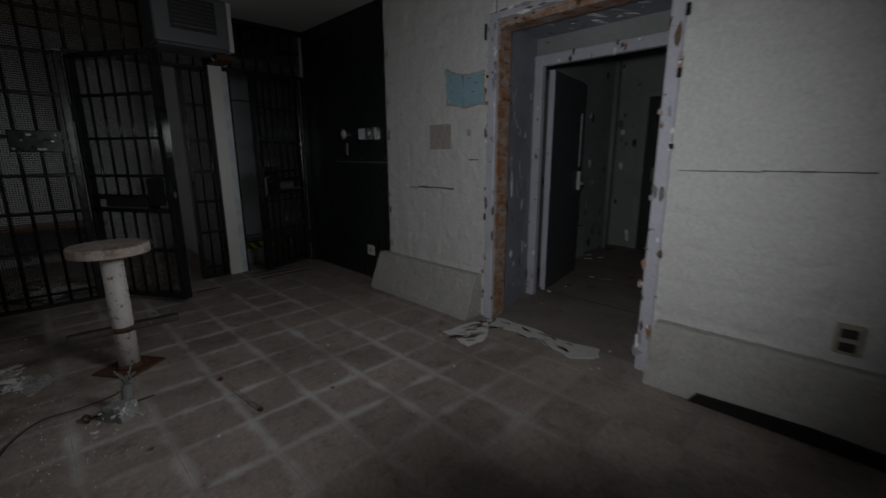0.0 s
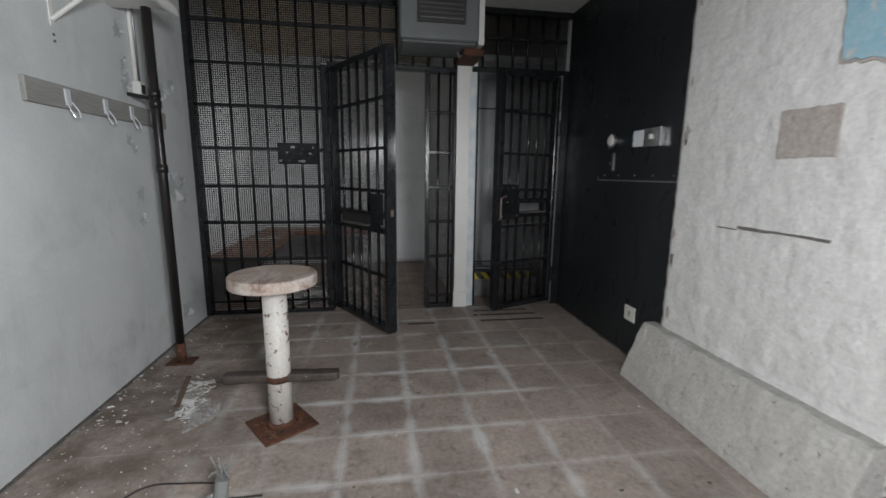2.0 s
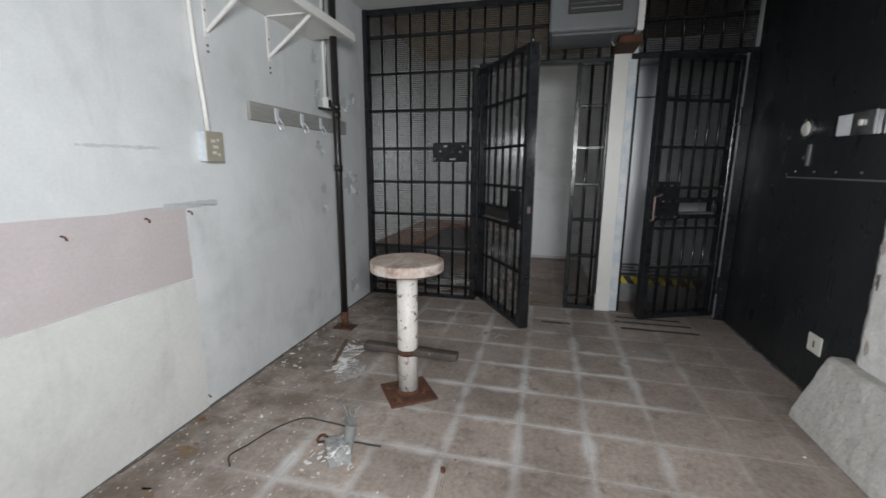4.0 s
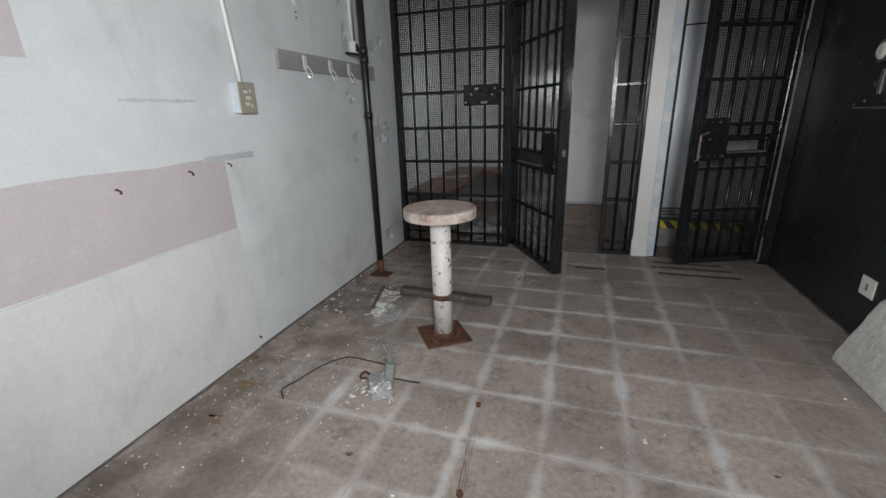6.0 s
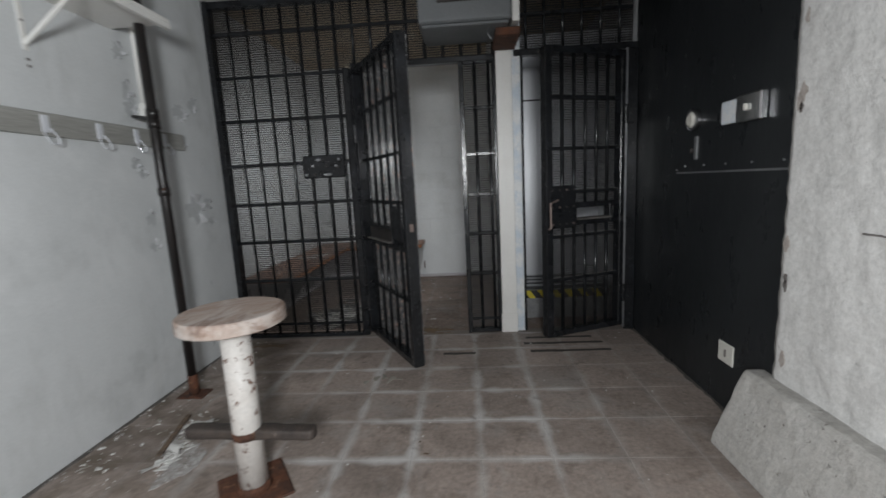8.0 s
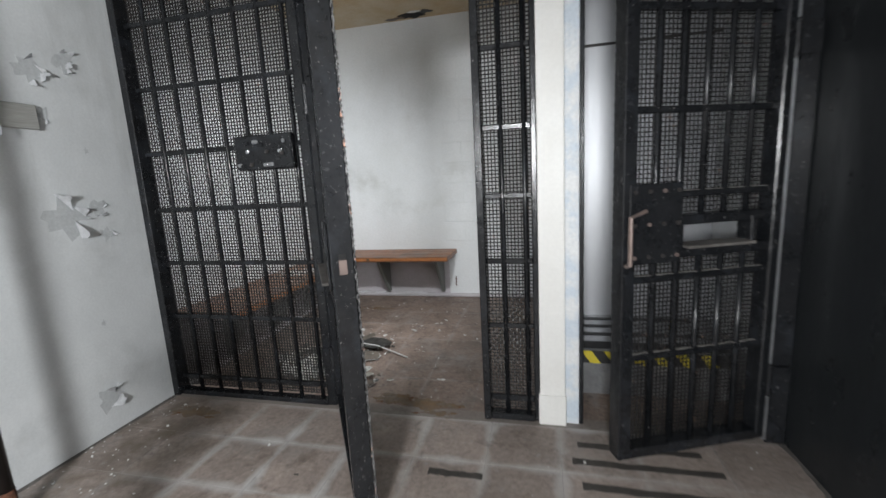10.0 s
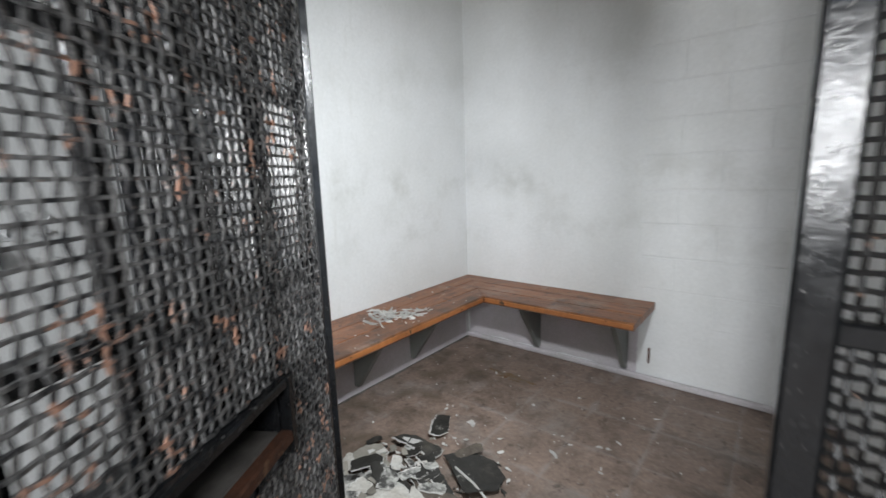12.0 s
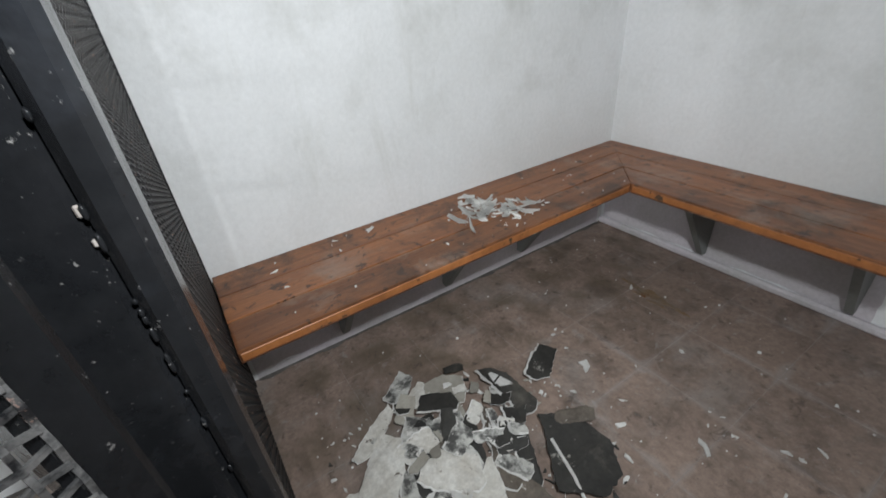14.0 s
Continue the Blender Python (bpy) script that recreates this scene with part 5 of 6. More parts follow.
def slate(x, y, z, length, width, turn, material, seed, tilt=(0, 0), torn_side=0.0, taper=0.2):
    """A broken sheet of wall covering: an angular outline with ragged edges, a torn white under-layer that shows
    along one long side (torn_side, metres), a slight warp."""
    r = random.Random(seed)
    a, c = 0.5 * length, 0.5 * width
    corners = [(-a, -c * (1 - taper * r.random())), (-a * r.uniform(0.0, 0.5), -c * r.uniform(0.85, 1.1)), (a * r.uniform(0.8, 1), -c * r.uniform(0.6, 1)),
               (a, c * r.uniform(-0.2, 0.5)), (a * r.uniform(0.5, 0.9), c), (-a * r.uniform(0.1, 0.5), c * r.uniform(0.8, 1.1)), (-a * r.uniform(0.8, 1.05), c * r.uniform(0.2, 0.9))]
    out = []
    for (p, q), (u, v) in zip(corners, corners[1:] + corners[:1]):
        n = max(2, int(math.hypot(u - p, v - q) / 0.014))
        for i in range(n):
            f = i / n
            d = 0.0 if i == 0 else 0.004
            out.append((p + (u - p) * f + r.uniform(-d, d), q + (v - q) * f + r.uniform(-d, d)))
    for grow, lo, hi, m in ((1.0, 0.0, 0.003, "plaster_crumb"), (0.985, 0.003, 0.0055, material)):
        if m == "plaster_crumb" and not torn_side:
            continue
        bm = B()
        shift = -abs(torn_side) if torn_side > 0 else abs(torn_side)
        if m == "plaster_crumb":
            prism(bm, [(p * 1.01, q + (shift * r.uniform(0.3, 1.2) if q * shift > 0 else 0)) for p, q in out], lo, hi)
        else:
            prism(bm, [(p * grow, q * grow) for p, q in out], lo, hi)
        for v in bm.verts:
            v.co.z += 0.02 * noise.noise((v.co.x * 5 + seed, v.co.y * 5, 1.0)) + 0.018
        ob = part("torn_rim" if m == "plaster_crumb" else "sheet", bm, m, heap)
        ob.matrix_local = pose(x, y, z, tilt[0], tilt[1], turn)


for i, (x, y, z, ln, wd, turn, material, side) in enumerate((
        (1.00, 6.84, 0.000, 0.30, 0.22, -30, "slate_black", 0.0), (0.88, 6.71, 0.006, 0.32, 0.06, -26, "slate_black", 0.008), (0.82, 6.66, 0.000, 0.34, 0.075, -25, "brown_sheet", 0.006),
        (0.77, 6.59, 0.008, 0.21, 0.06, -26, "slate_black", 0.0), (0.82, 6.48, 0.016, 0.21, 0.13, 40, "pale_sheet", 0.006), (0.69, 6.30, 0.012, 0.24, 0.15, -50, "pale_sheet", 0.0),
        (0.55, 6.34, 0.010, 0.24, 0.055, -58, "pale_sheet", 0.004), (0.43, 6.50, 0.008, 0.16, 0.09, -55, "mottled_sheet", 0.006), (0.53, 6.64, 0.006, 0.16, 0.12, 55, "grey_flake", 0.004),
        (0.58, 6.58, 0.022, 0.15, 0.09, 50, "slate_black", 0.006), (0.67, 6.61, 0.026, 0.15, 0.035, -55, "plaster_crumb", 0.0), (0.64, 6.45, 0.020, 0.13, 0.11, -40, "mottled_sheet", 0.008),
        (0.72, 6.505, 0.012, 0.11, 0.07, -30, "brown_sheet", 0.0), (0.67, 6.83, 0.008, 0.27, 0.085, 4, "slate_black", 0.012), (0.66, 7.02, 0.010, 0.20, 0.09, -58, "slate_black", 0.010),
        (0.47, 6.72, 0.006, 0.08, 0.04, 65, "slate_black", 0.0), (0.90, 6.93, 0.006, 0.15, 0.06, 60, "brown_sheet", 0.0), (0.74, 6.40, 0.004, 0.20, 0.05, -20, "slate_black", 0.0),
        (0.86, 6.36, 0.002, 0.24, 0.15, -20, "mottled_sheet", 0.006), (0.94, 6.52, 0.004, 0.26, 0.10, -24, "pale_sheet", 0.006), (1.03, 6.60, 0.002, 0.20, 0.12, 10, "brown_sheet", 0.004),
        (0.76, 6.22, 0.002, 0.20, 0.10, 35, "pale_sheet", 0.0))):
    slate(x, y, z, ln, wd, turn, material, 40 + i, (((i * 37) % 9) - 4, ((i * 53) % 7) - 3), side)
rh = random.Random(23)
for i in range(46):
    a, q = rh.uniform(0, 6.28), rh.random() ** 0.6
    ln = rh.uniform(0.05, 0.13)
    slate(0.70 + 0.24 * q * math.cos(a), 6.52 + 0.30 * q * math.sin(a), 0.006 + 0.034 * (1 - q) * rh.random(), ln, ln * rh.uniform(0.3, 0.65), rh.gauss(-35, 35),
          rh.choice(("pale_sheet", "plaster_crumb", "mottled_sheet", "mottled_sheet", "slate_black", "slate_black", "grey_flake")), 200 + i, (rh.uniform(-9, 9), rh.uniform(-9, 9)), rh.choice((0.0, 0.005, 0.008)))
for i in range(22):
    # scraps trailing from the heap towards the gate
    f = rh.random()
    ln = rh.uniform(0.03, 0.09)
    slate(0.98 + 0.26 * f + rh.gauss(0, 0.06), 6.46 - 0.26 * f + rh.gauss(0, 0.06), 0.002 + 0.012 * rh.random(), ln, ln * rh.uniform(0.35, 0.8), rh.uniform(0, 180),
          rh.choice(("pale_sheet", "grey_flake", "brown_sheet", "brown_sheet", "brown_sheet", "mottled_sheet")), 400 + i, (rh.uniform(-5, 5), rh.uniform(-5, 5)), rh.choice((0.0, 0.005)))
for i in range(230):
    a, q = rnd.uniform(0, 6.28), rnd.random() ** 0.55
    x, y = 0.78 + 0.36 * q * math.cos(a) + 0.14 * q * math.sin(a), 6.58 + 0.48 * q * math.sin(a)
    size = rnd.choice((0.008, 0.012, 0.02, 0.03, 0.05)) * rnd.uniform(0.7, 1.4)
    material = rnd.choice(("slate_black", "plaster_crumb", "plaster_crumb", "plaster_crumb", "grey_flake"))
    flake("flake", x, y, 0.001 + 0.035 * (1 - q) * rnd.random(), size, size * rnd.uniform(0.25, 0.7), material, 1000 + i, "", "", lift=0.02, parent=heap)
bm = B()
tube(bm, [(0.92, 6.80, 0.03), (1.05, 6.76, 0.035), (1.20, 6.70, 0.02), (1.335, 6.634, 0.008)], 0.0055, 6)
part("white_strip", bm, "plaster_crumb", heap, "white torn edge strip")
for i in range(46):
    x, y = rnd.uniform(0.5, 1.9), rnd.uniform(6.25, 7.9)
    s = rnd.choice((0.012, 0.018, 0.03, 0.045)) * rnd.uniform(0.7, 1.3)
    flake("paint_flake", x, y, 0.0, s, s * rnd.uniform(0.35, 0.7), "plaster_crumb", 300 + i, "white paint flake lying on the cell floor", "flakes on the cell floor", lift=0.004)
for x, y, s in ((0.76, 7.157, 0.07), (0.95, 7.136, 0.04), (1.217, 7.185, 0.075), (0.541, 7.22, 0.025), (0.56, 7.19, 0.03), (0.66, 7.067, 0.06), (1.252, 7.297, 0.04)):
    flake("paint_flake", x, y, 0.0, s, s * 0.7, "plaster_crumb", int(x * 1000), "white paint flake lying on the cell floor", "flakes on the cell floor", lift=0.004)
for i in range(92):
    if i < 62:
        x, y = rnd.gauss(0.25, 0.085), rnd.gauss(7.12, 0.085)
        y += (x - 0.25) * 0.4
    else:
        x, y = rnd.uniform(0.03, 0.44), rnd.uniform(6.12, 7.9)
    x = min(max(x, 0.03), 0.43)
    s = rnd.uniform(0.035, 0.10) if i < 20 else rnd.uniform(0.006, 0.026)
    flake("paint_flake", x, y, 0.5205, s, s * rnd.uniform(0.22, 0.6), "plaster_crumb", 500 + i, "white paint flake lying on the wooden bench", "flakes on the bench", lift=0.016 if i < 20 else 0.004)
for x, y, s in ((0.06, 6.64, 0.075), (0.11, 6.24, 0.085), (0.05, 6.49, 0.04), (0.35, 7.33, 0.06), (0.08, 7.11, 0.09), (0.20, 7.10, 0.12), (0.30, 7.03, 0.09)):
    flake("paint_flake", x, y, 0.5205, s, s * 0.55, "plaster_crumb", int(y * 1000), "white paint flake lying on the wooden bench", "flakes on the bench", lift=0.012)

for i in range(26):
    x, y = min(max(rnd.gauss(0.24, 0.06), 0.06), 0.40), rnd.gauss(7.12, 0.09)
    ln, wd, turn = rnd.uniform(0.05, 0.13), rnd.uniform(0.006, 0.018), rnd.uniform(0, 180)
    bm = B()
    rows = []
    for k in range(6):
        f = k / 5 - 0.5
        w = wd * (1 - 1.2 * abs(f)) * rnd.uniform(0.7, 1.3)
        z = 0.001 + rnd.uniform(0.15, 0.45) * ln * f * f * 2
        rows.append((bm.verts.new((ln * f, -w, z)), bm.verts.new((ln * f, w, z + rnd.uniform(0, 0.008)))))
    for p, q in zip(rows, rows[1:]):
        bm.faces.new((p[0], q[0], q[1], p[1]))
    bmesh.ops.solidify(bm, geom=bm.faces[:], thickness=0.0015)
    bmesh.ops.recalc_face_normals(bm, faces=bm.faces[:])
    bmesh.ops.translate(bm, verts=bm.verts[:], vec=(0, 0, -min(v.co.z for v in bm.verts)))
    ob = solid("paint_curl", bm, "plaster_crumb", "curled strip of white paint lying on the wooden bench", "debris", "", "flakes on the bench")
    ob.matrix_world = pose(x, y, 0.5202, 0, 0, turn)

# rubble on the hall floor by the west wall
rubble = thing("plaster_rubble", "crumbled white plaster and a broken board", "debris")
for i in range(130):
    f = rnd.random()
    x, y = 0.53 - 0.10 * f + rnd.gauss(0, 0.035), 4.27 + 0.40 * f + rnd.gauss(0, 0.05)
    if i > 104:
        x, y = rnd.uniform(0.02, 0.30), 4.45 + rnd.gauss(0, 0.2)
    x = max(x, 0.03)
    s = rnd.uniform(0.010, 0.05) if i > 14 else rnd.uniform(0.08, 0.16)
    flake("crumb", x, y, 0.0, s, s * rnd.uniform(0.3, 0.8), rnd.choice(("plaster_crumb", "plaster_crumb", "plaster_crumb", "grey_flake")), 700 + i, "", "", lift=0.025 if i > 14 else 0.05, parent=rubble)
bm = B()
box(bm, (-0.012, -0.17, 0.0), (0.012, 0.17, 0.010), pose(0.40, 4.52, 0.02, 3, 0, 12))
part("lath", bm, "lath_brown", rubble, "broken brown lath")
for i in range(9):
    bm = B()
    cx, cy, w = 0.50 + rnd.gauss(0, 0.07), 4.42 + rnd.gauss(0, 0.13), rnd.uniform(0.08, 0.2)
    prism(bm, [(cx + a, cy + b) for a, b in splat(rnd, w * 0.7, w * 1.5, 23)], -0.001, 0.001 + 0.0002 * i)
    part("dust", bm, "plaster_dust", rubble, "white plaster dust trodden flat")
grit = B()
for i in range(470):
    x, y = abs(rnd.gauss(0.0, 0.22)) + 0.02, rnd.uniform(2.7, 5.9)
    u = rnd.random()
    if u < 0.25:
        x, y = rnd.uniform(0.2, 3.2), rnd.uniform(2.4, 5.9)
    elif u < 0.5:
        x, y = rnd.uniform(0.1, 2.2), rnd.uniform(6.1, 8.1)
    s = rnd.uniform(0.0015, 0.005) if rnd.random() < 0.93 else rnd.uniform(0.006, 0.010)
    bmesh.ops.create_icosphere(grit, subdivisions=1, radius=s, matrix=Matrix.Translation((x, y, s * 0.4)) @ Matrix.Diagonal((1, rnd.uniform(0.6, 1.4), 0.6, 1)))
for i in range(260):
    x, y, s = max(0.02, rnd.gauss(0.45, 0.26)), rnd.gauss(3.45, 0.34), rnd.uniform(0.0012, 0.0042)
    bmesh.ops.create_icosphere(grit, subdivisions=1, radius=s, matrix=Matrix.Translation((x, y, s * 0.4)) @ Matrix.Diagonal((1, rnd.uniform(0.6, 1.6), 0.6, 1)))
solid("grit", grit, "plaster_crumb", "white plaster grit strewn over the floor", "debris", "stuff")

# torn-out cable stub in the floor
stub = thing("cable_stub", "torn-out cable stub in a broken mortar lump", "cable", at=(0.90, 3.52, 0))
bm = B()
bmesh.ops.create_cube(bm, size=0.10)
bmesh.ops.subdivide_edges(bm, edges=bm.edges[:], cuts=5, use_grid_fill=True)
for v in bm.verts:
    v.co *= 1 + 0.09 * noise.fractal(v.co * 22, 1.0, 2.0, 4)
    v.co.z = max(v.co.z * 0.85 + 0.04, 0.0)
bmesh.ops.rotate(bm, verts=bm.verts[:], cent=(0, 0, 0), matrix=Matrix.Rotation(radians(35), 3, "Z"))
part("mortar_lump", bm, "mortar", stub, "crumbled grey and white mortar block")
for i in range(26):
    a, d = rnd.uniform(0, 6.28), rnd.uniform(0.05, 0.13)
    flake("crumb", d * math.cos(a) - 0.02, d * math.sin(a) - 0.03, 0.0 if d > 0.08 else 0.06, rnd.uniform(0.012, 0.045), rnd.uniform(0.01, 0.03), "plaster_crumb", 2000 + i, "", "", lift=0.02, parent=stub)
bm = B()
rod(bm, (0.03, 0.03, 0.03), (0.045, 0.05, 0.15), 0.026, 12)
part("conduit_end", bm, "wire_grey", stub)
for i in range(9):
    a = 0.7 * i
    bm = B()
    tube(bm, [(0.045, 0.05, 0.14), (0.045 + 0.02 * math.cos(a), 0.05 + 0.02 * math.sin(a), 0.19), (0.045 + 0.045 * math.cos(a), 0.05 + 0.045 * math.sin(a), 0.205 + 0.035 * math.sin(i * 2.1))], 0.0035, 5)
    part("wire", bm, "wire_grey", stub)
def curve(pts, k=8):
    """A smooth line through the points."""
    ps = [Vector(p) for p in pts]
    ps = [2 * ps[0] - ps[1]] + ps + [2 * ps[-1] - ps[-2]]
    out = []
    for a, b, c, d in zip(ps, ps[1:], ps[2:], ps[3:]):
        for i in range(k):
            t = i / k
            out.append(0.5 * (2 * b + (c - a) * t + (2 * a - 5 * b + 4 * c - d) * t * t + (3 * b - a - 3 * c + d) * t ** 3))
    return out + [ps[-2]]


for name, pts, r, m in (("wire", [(0.04, 0.05, 0.13), (-0.04, 0.15, 0.06), (-0.16, 0.20, 0.03), (-0.30, 0.20, 0.03), (-0.40, 0.10, 0.02), (-0.46, -0.02, 0.006), (-0.49, -0.11, 0.006), (-0.44, -0.17, 0.006)], 0.0036, "dark_metal"),
                        ("wire", [(-0.14, 0.08, 0.006), (-0.05, 0.09, 0.02), (0.04, 0.10, 0.02), (0.10, 0.115, 0.008), (0.16, 0.12, 0.006)], 0.0045, "dark_metal"),
                        ("wire", [(-0.13, 0.06, 0.006), (-0.15, 0.08, 0.02), (-0.14, 0.11, 0.022), (-0.12, 0.12, 0.006)], 0.007, "rust")):
    bm = B()
    tube(bm, curve(pts), r, 6)
    part(name, bm, m, stub, "loose dark wire" if m != "rust" else "bent rusty hook", True)

floor_bolt = thing("floor_bolt", "rusty bolt stub standing in the tile joint", "bolt", at=(1.385, 3.555, 0))
bm = B()
rod(bm, (0, 0, 0), (0, 0, 0.016), 0.012, 6)
part("nut", bm, "rust", floor_bolt)
floor_bolt = thing("floor_bolt", "rusty bolt stub standing in the tile joint", "bolt", at=(1.43, 3.07, 0))
bm = B()
rod(bm, (0, 0, 0), (0, 0, 0.016), 0.012, 6)
part("nut", bm, "rust", floor_bolt)

# torn covering on the threshold, scrap on the floor, scuffs
torn = thing("torn_lino", "torn white floor covering on the door threshold", "debris")
r = random.Random(3)
for pts, material in (([(2.84, 3.10), (2.78, 2.80), (2.95, 2.78), (3.06, 2.86), (3.20, 2.93), (3.33, 2.98), (3.10, 3.06)], "plaster_crumb"),
                      ([(3.18, 2.95), (3.35, 3.0), (3.37, 2.62), (3.30, 2.45), (3.20, 2.50), (3.22, 2.7)], "plaster_crumb"),
                      ([(3.20, 2.50), (3.31, 2.46), (3.38, 2.12), (3.24, 2.06), (3.12, 2.2), (3.17, 2.36)], "plaster_crumb")):
    bm = B()
    out = []
    for (a, b), (c, d) in zip(pts, pts[1:] + pts[:1]):
        for k in range(4):
            out.append((a + (c - a) * k / 4 + r.uniform(-0.012, 0.012), b + (d - b) * k / 4 + r.uniform(-0.012, 0.012)))
    prism(bm, out, 0.0005, 0.005)
    part("sheet", bm, material, torn)
rl = random.Random(12)
for i in range(34):
    f = rl.random()
    if i < 20:
        x, y, w = 2.84 + 0.36 * f + rl.uniform(-0.02, 0.02), 2.97 + rl.uniform(-0.13, 0.08) - 0.02 * f, rl.uniform(0.04, 0.17)
    else:
        x, y, w = rl.choice((3.33, 3.18)) + rl.uniform(-0.03, 0.03), 2.9 - 0.75 * f, rl.uniform(0.03, 0.12)
    bm = B()
    o = splat(rl, w, w * rl.uniform(0.18, 0.4), 12)
    prism(bm, o, 0.0, 0.0012)
    ob = part("torn_hole", bm, rl.choice(("scuff", "lath_brown", "grey_flake", "lath_brown", "grey_flake")), torn)
    ob.matrix_local = pose(x, y, 0.005, 0, 0, (-28 if i < 20 else 80) + rl.uniform(-22, 22))
for x, y, s in ((3.07, 2.03, 0.05), (3.12, 2.0, 0.03), (3.40, 2.05, 0.02), (2.1, 3.53, 0.05), (3.9, 2.9, 0.04)):
    flake("paint_flake", x, y, 0.0, s, s * 0.8, "plaster_crumb", int(x * 917), "white paint flake on the hall floor", "flakes on the hall floor", lift=0.006)
for i in range(5):
    flake("leaf_scrap", 1.40 + 0.05 * i - 0.1, 5.12 + 0.03 * (i % 3), 0.0, 0.12, 0.05, "grey_flake", 60 + i, "dry yellowish scrap lying on the tiles", "scraps on the tiles", lift=0.01)
for x, w in ((4.265, 0.012), (4.98, 0.010)):
    bm = B()
    k = 20
    edge = [(x + w * (0.6 + 0.5 * noise.noise((i * 0.7, x, 0.0))), 1.80 + 1.8 * i / k) for i in range(k + 1)]
    back = [(x - w * (0.5 + 0.5 * noise.noise((i * 0.9, x, 3.0))), 1.80 + 1.8 * i / k) for i in range(k + 1)]
    prism(bm, edge + back[::-1], 0.0003, 0.0012)
    part("joint_line", bm, "scuff", slab, "dark joint across the passage floor")
for x0, x1, y in ((2.43, 2.95, 5.80), (2.40, 3.0, 5.68), (2.43, 3.02, 5.53), (1.78, 2.02, 5.52)):
    bm = B()
    k = 14
    top = [(x0 + (x1 - x0) * i / k, y + 0.032 + 0.012 * noise.noise((i * 0.8, y, 0))) for i in range(k + 1)]
    low = [(x0 + (x1 - x0) * i / k, y - 0.012 * noise.noise((i * 0.9, y, 5)) - 0.004) for i in range(k + 1)]
    prism(bm, top + low[::-1], 0.0003, 0.0012)
    part("scuff_mark", bm, "scuff", slab, "black scuff mark")
for x, y, w, h in ((0.27, 5.80, 0.30, 0.11), (1.62, 6.06, 0.34, 0.12), (1.44, 6.12, 0.22, 0.09), (0.06, 3.62, 0.08, 0.06), (0.18, 3.40, 0.09, 0.07), (0.21, 3.13, 0.12, 0.09), (0.65, 7.75, 0.24, 0.06), (1.72, 5.98, 0.15, 0.05)):
    rr = random.Random(int(x * 100))
    for k in range(7):
        bm = B()
        s = 1.0 if k == 0 else rr.uniform(0.15, 0.45)
        cx, cy = (x, y) if k == 0 else (x + rr.gauss(0, 0.4) * w, y + rr.gauss(0, 0.4) * h)
        prism(bm, [(cx + a, cy + b) for a, b in splat(rr, w * s, h * s, 26)], -0.001, 0.0006 + 0.0002 * k)
        part("rust_stain", bm, "rust_stain", slab, "faded orange rust stain")

# a gouge in the tile joint between the two bolt stubs
for j in range(3):
    bm = B()
    k = 16
    mid = [(1.388 + 0.044 * i / k - 0.012 + 0.011 * j + 0.004 * noise.noise((i * 0.5, j, 2.0)), 3.53 - 0.46 * i / k) for i in range(k + 1)]
    half = [0.0004 + 0.005 * abs(noise.noise((i * 0.4, j * 3.0, 6.0))) * i / k for i in range(k + 1)]
    prism(bm, [(x - h, y) for (x, y), h in zip(mid, half)] + [(x + h, y) for (x, y), h in list(zip(mid, half))[::-1]], -0.001, 0.0009 + 0.0001 * j)
    part("gouge", bm, "dusty", slab, "dark gouge along a tile joint")

rs = random.Random(44)
for i in range(16):
    x, y, w = rs.uniform(0.9, 3.0), rs.uniform(2.9, 5.6), rs.uniform(0.01, 0.035)
    bm = B()
    prism(bm, [(x + a, y + b) for a, b in splat(rs, w, w * rs.uniform(0.4, 1.0), 15)], -0.001, 0.0008)
    part("spot", bm, rs.choice(("scuff", "dusty", "lath_brown")), slab, "small dark spot")

# dirt gathered along the foot of the walls
for y0, y1, seed in ((0.4, 3.2, 1), (3.2, 5.95, 2)):
    bm = B()
    k = 60
    edge = [(0.016 + 0.03 * abs(noise.noise((i * 0.33, seed * 3.3, 0.0))), y0 + (y1 - y0) * i / k) for i in range(k + 1)]
    prism(bm, [(0.0, y0)] + edge + [(0.0, y1)], 0.0003, 0.0015)
    part("dirt_line", bm, "dusty", slab, "dark dirt along the wall's foot")
for y0, y1, x in ((6.06, 8.17, 0.0), (4.46, 5.95, BLACK_X)):
    bm = B()
    k = 50
    s = 1 if x < 1 else -1
    edge = [(x + s * (0.012 + 0.035 * abs(noise.noise((i * 0.33, x, 7.0)))), y0 + (y1 - y0) * i / k) for i in range(k + 1)]
    prism(bm, [(x, y0)] + edge + [(x, y1)], 0.0003, 0.0015)
    part("dirt_line", bm, "dusty", slab, "dark dirt along the wall's foot")

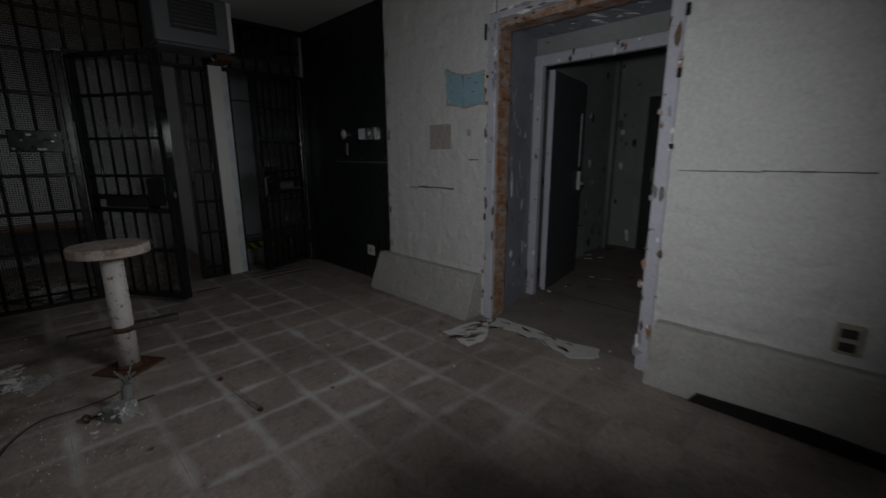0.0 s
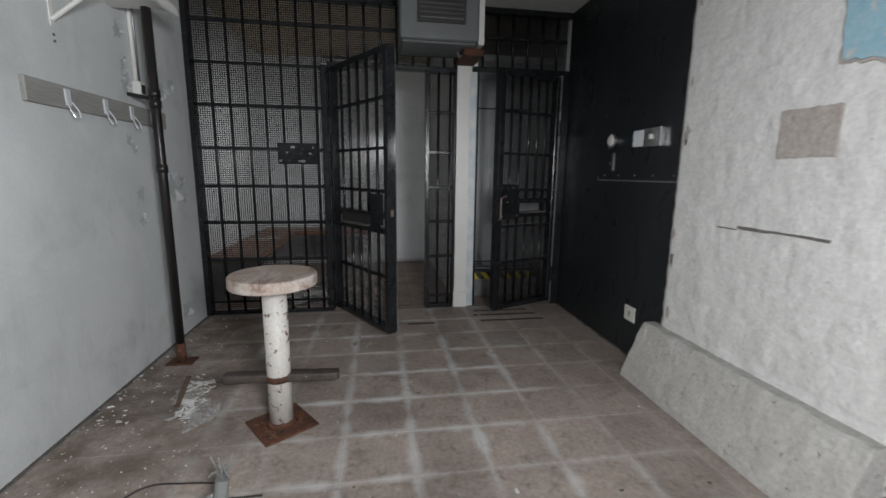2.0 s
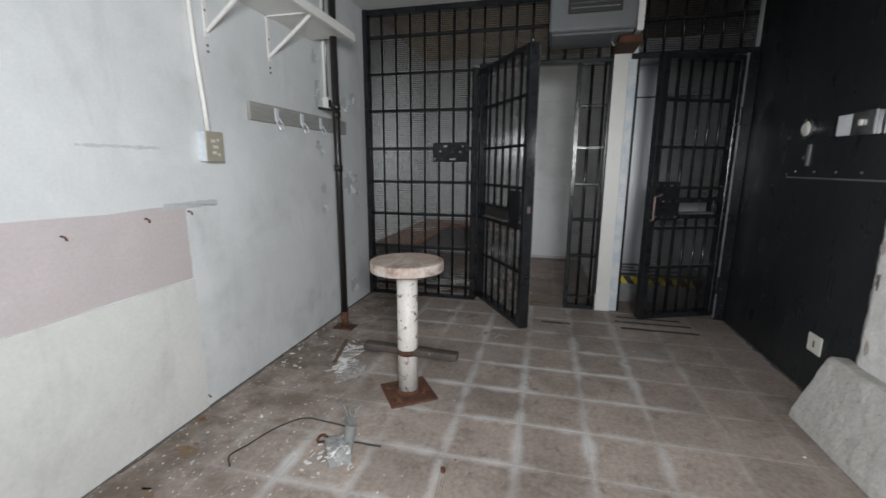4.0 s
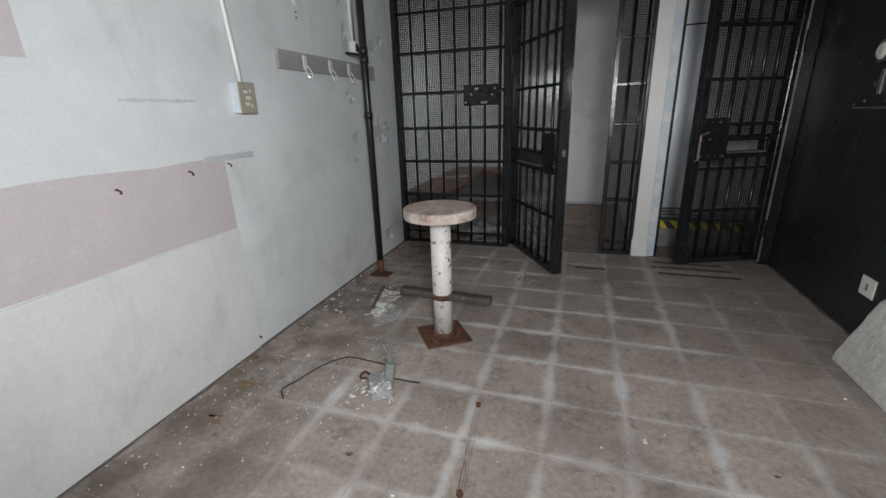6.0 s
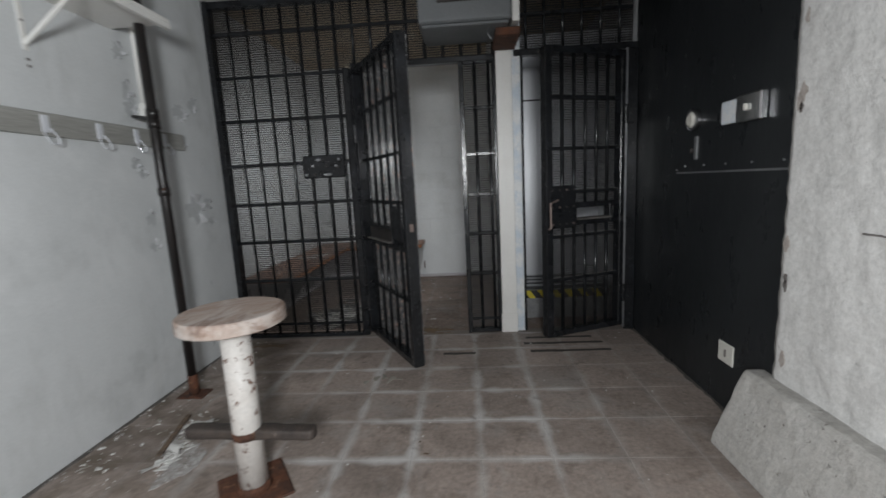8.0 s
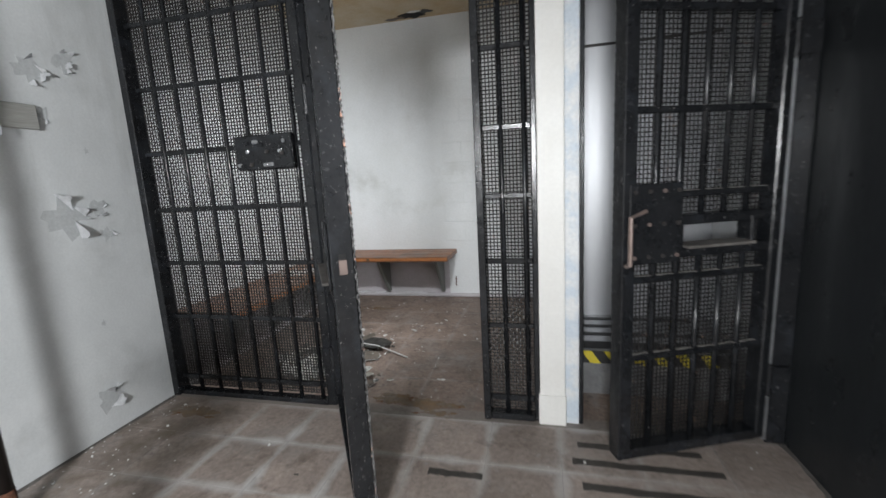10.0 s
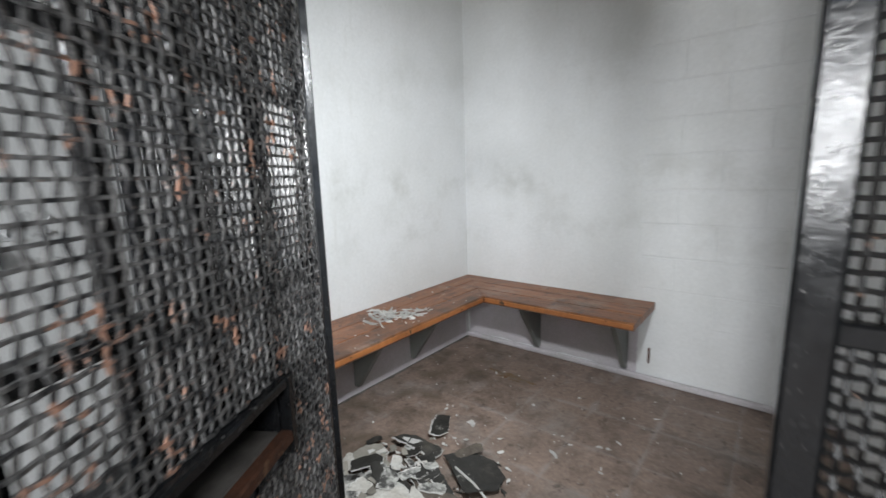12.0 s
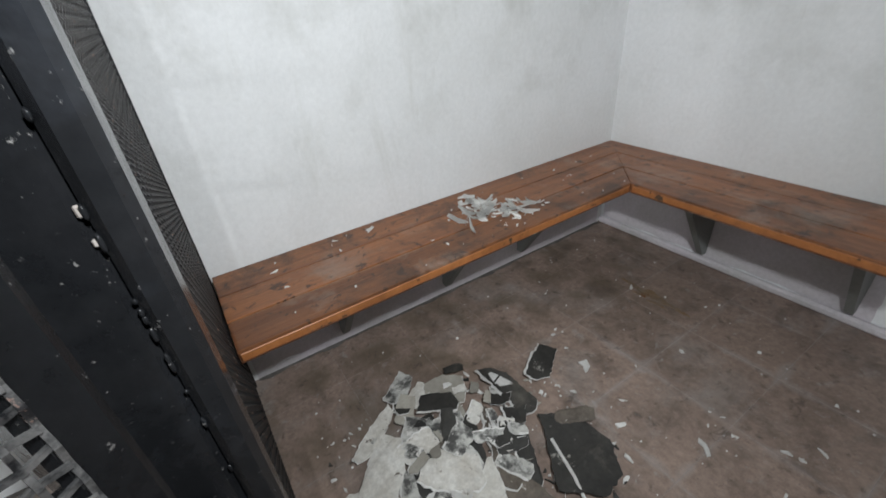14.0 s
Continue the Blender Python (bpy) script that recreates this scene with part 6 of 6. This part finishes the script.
# ---------------------------------------------------------------- floor tiles
def tile_material(name, base, edge, width, strength):
    m = mat(name, base, 0.6, second=tuple(c * 1.4 for c in base), amount=0.8, scale=3.2, sharp=0.14, grain=0.3, grain_scale=42, bump=0.2, bump_scale=60,
            third=(0.36, 0.35, 0.335), third_amount=0.08, third_scale=30, piece=0.12)
    dirty_floor(m)
    nt = m.node_tree
    n, l = nt.nodes, nt.links
    b = n["Principled BSDF"]
    old = b.inputs["Base Color"].links[0].from_socket
    tc = n.new("ShaderNodeTexCoord")
    sep = n.new("ShaderNodeSeparateXYZ")
    l.new(tc.outputs["Object"], sep.inputs[0])

    def m2(op, a, c):
        x = n.new("ShaderNodeMath")
        x.operation = op
        for k, v in ((0, a), (1, c)):
            if isinstance(v, (int, float)):
                x.inputs[k].default_value = v
            else:
                l.new(v, x.inputs[k])
        return x.outputs[0]
    far_edge = m2("MAXIMUM", m2("ABSOLUTE", sep.outputs[0], 0), m2("ABSOLUTE", sep.outputs[1], 0))
    geo = n.new("ShaderNodeNewGeometry")
    nz = n.new("ShaderNodeTexNoise")
    nz.inputs["Scale"].default_value, nz.inputs["Detail"].default_value = 5.0, 8.0
    l.new(geo.outputs["Position"], nz.inputs["Vector"])
    rng = n.new("ShaderNodeMapRange")
    rng.inputs["From Min"].default_value, rng.inputs["From Max"].default_value = 0.16 - width, 0.168
    wob = m2("ADD", far_edge, m2("MULTIPLY", m2("SUBTRACT", nz.outputs["Fac"], 0.5), 0.11))
    l.new(wob, rng.inputs["Value"])
    wide = n.new("ShaderNodeTexNoise")
    wide.inputs["Scale"].default_value, wide.inputs["Detail"].default_value = 1.6, 5.0
    l.new(geo.outputs["Position"], wide.inputs["Vector"])
    fade = n.new("ShaderNodeMapRange")
    fade.inputs["From Min"].default_value, fade.inputs["From Max"].default_value = 0.36, 0.58
    fade.inputs["To Min"].default_value = 0.25
    l.new(wide.outputs["Fac"], fade.inputs["Value"])
    mx = n.new("ShaderNodeMix")
    mx.data_type = "RGBA"
    # the pale joints are trodden under brown dirt along the west wall
    place = n.new("ShaderNodeSeparateXYZ")
    l.new(geo.outputs["Position"], place.inputs[0])
    dirt = n.new("ShaderNodeMapRange")
    dirt.inputs["From Min"].default_value, dirt.inputs["From Max"].default_value = 0.30, 0.85
    l.new(m2("ADD", place.outputs[0], m2("MULTIPLY", m2("SUBTRACT", wide.outputs["Fac"], 0.5), 1.2)), dirt.inputs["Value"])
    worn = n.new("ShaderNodeMapRange")
    worn.inputs["From Min"].default_value, worn.inputs["From Max"].default_value = 3.1, 2.25
    worn.inputs["To Min"].default_value = 0.12
    l.new(place.outputs[0], worn.inputs["Value"])
    south = n.new("ShaderNodeMapRange")
    south.inputs["From Min"].default_value, south.inputs["From Max"].default_value = 1.7, 2.8
    south.inputs["To Min"].default_value = 0.1
    l.new(place.outputs[1], south.inputs["Value"])
    l.new(m2("MULTIPLY", m2("MULTIPLY", m2("MULTIPLY", rng.outputs["Result"], fade.outputs["Result"]), m2("MULTIPLY", dirt.outputs["Result"], m2("MULTIPLY", worn.outputs["Result"], south.outputs["Result"]))), strength), mx.inputs[0])
    l.new(old, mx.inputs[6])
    mx.inputs[7].default_value = (*edge, 1)
    # brown dirt trodden in along the west wall
    soil = n.new("ShaderNodeMix")
    soil.data_type = "RGBA"
    grime = n.new("ShaderNodeMapRange")
    grime.inputs["From Min"].default_value, grime.inputs["From Max"].default_value = 0.42, 0.62
    grime.inputs["To Max"].default_value = 0.8
    l.new(nz.outputs["Fac"], grime.inputs["Value"])
    l.new(m2("MULTIPLY", m2("SUBTRACT", 1.0, dirt.outputs["Result"]), grime.outputs["Result"]), soil.inputs[0])
    l.new(mx.outputs[2], soil.inputs[6])
    soil.inputs[7].default_value = (0.115, 0.088, 0.062, 1)
    l.new(soil.outputs[2], b.inputs["Base Color"])
    return m


M["hall_tile"] = tile_material("hall_tile", (0.275, 0.228, 0.200), (0.56, 0.55, 0.54), 0.030, 0.92)
M["cell_tile"] = tile_material("cell_tile", (0.225, 0.168, 0.138), (0.36, 0.34, 0.325), 0.012, 0.4)
blotch(M["cell_tile"], (0.075, 0.055, 0.045), 4.4, 0.52, 0.66, 0.55, shift=2.6)
blotch(M["cell_tile"], (0.055, 0.042, 0.036), 16.0, 0.58, 0.66, 0.6, shift=7.7)
blotch(M["cell_tile"], (0.37, 0.345, 0.325), 8.0, 0.59, 0.72, 0.5, shift=4.8)
blotch(M["hall_tile"], (0.10, 0.082, 0.07), 12.0, 0.57, 0.68, 0.45, shift=6.6)
blotch(M["hall_tile"], (0.40, 0.385, 0.37), 4.6, 0.58, 0.72, 0.4, shift=9.9)
hx, hy = PITCH_X / 2 - 0.0009, PITCH_Y / 2 - 0.0009
tile_hall = mesh_of("tile", block((-hx, -hy, -0.0035), (hx, hy, 0.0), 0.0006), "hall_tile")
hx2, hy2 = PITCH_X / 2 - 0.0004, PITCH_Y / 2 - 0.0004
tile_cell = mesh_of("tile", block((-hx2, -hy2, -0.0035), (hx2, hy2, 0.0), 0.0005), "cell_tile")
rt = random.Random(9)
for i in range(10):
    for j in range(20):
        ob = new("tile", tile_hall)
        ob.parent = slab
        ob.location = (X0 + (i + 0.5) * PITCH_X, Y0 + (j + 0.5) * PITCH_Y, rt.uniform(-0.0005, 0.0))
for i in range(11):
    for j in range(8):
        ob = new("tile", tile_cell)
        ob.parent = slab
        ob.location = (-0.1 + (i + 0.5) * PITCH_X, 6.03 + (j + 0.5) * PITCH_Y, rt.uniform(-0.0004, 0.0))
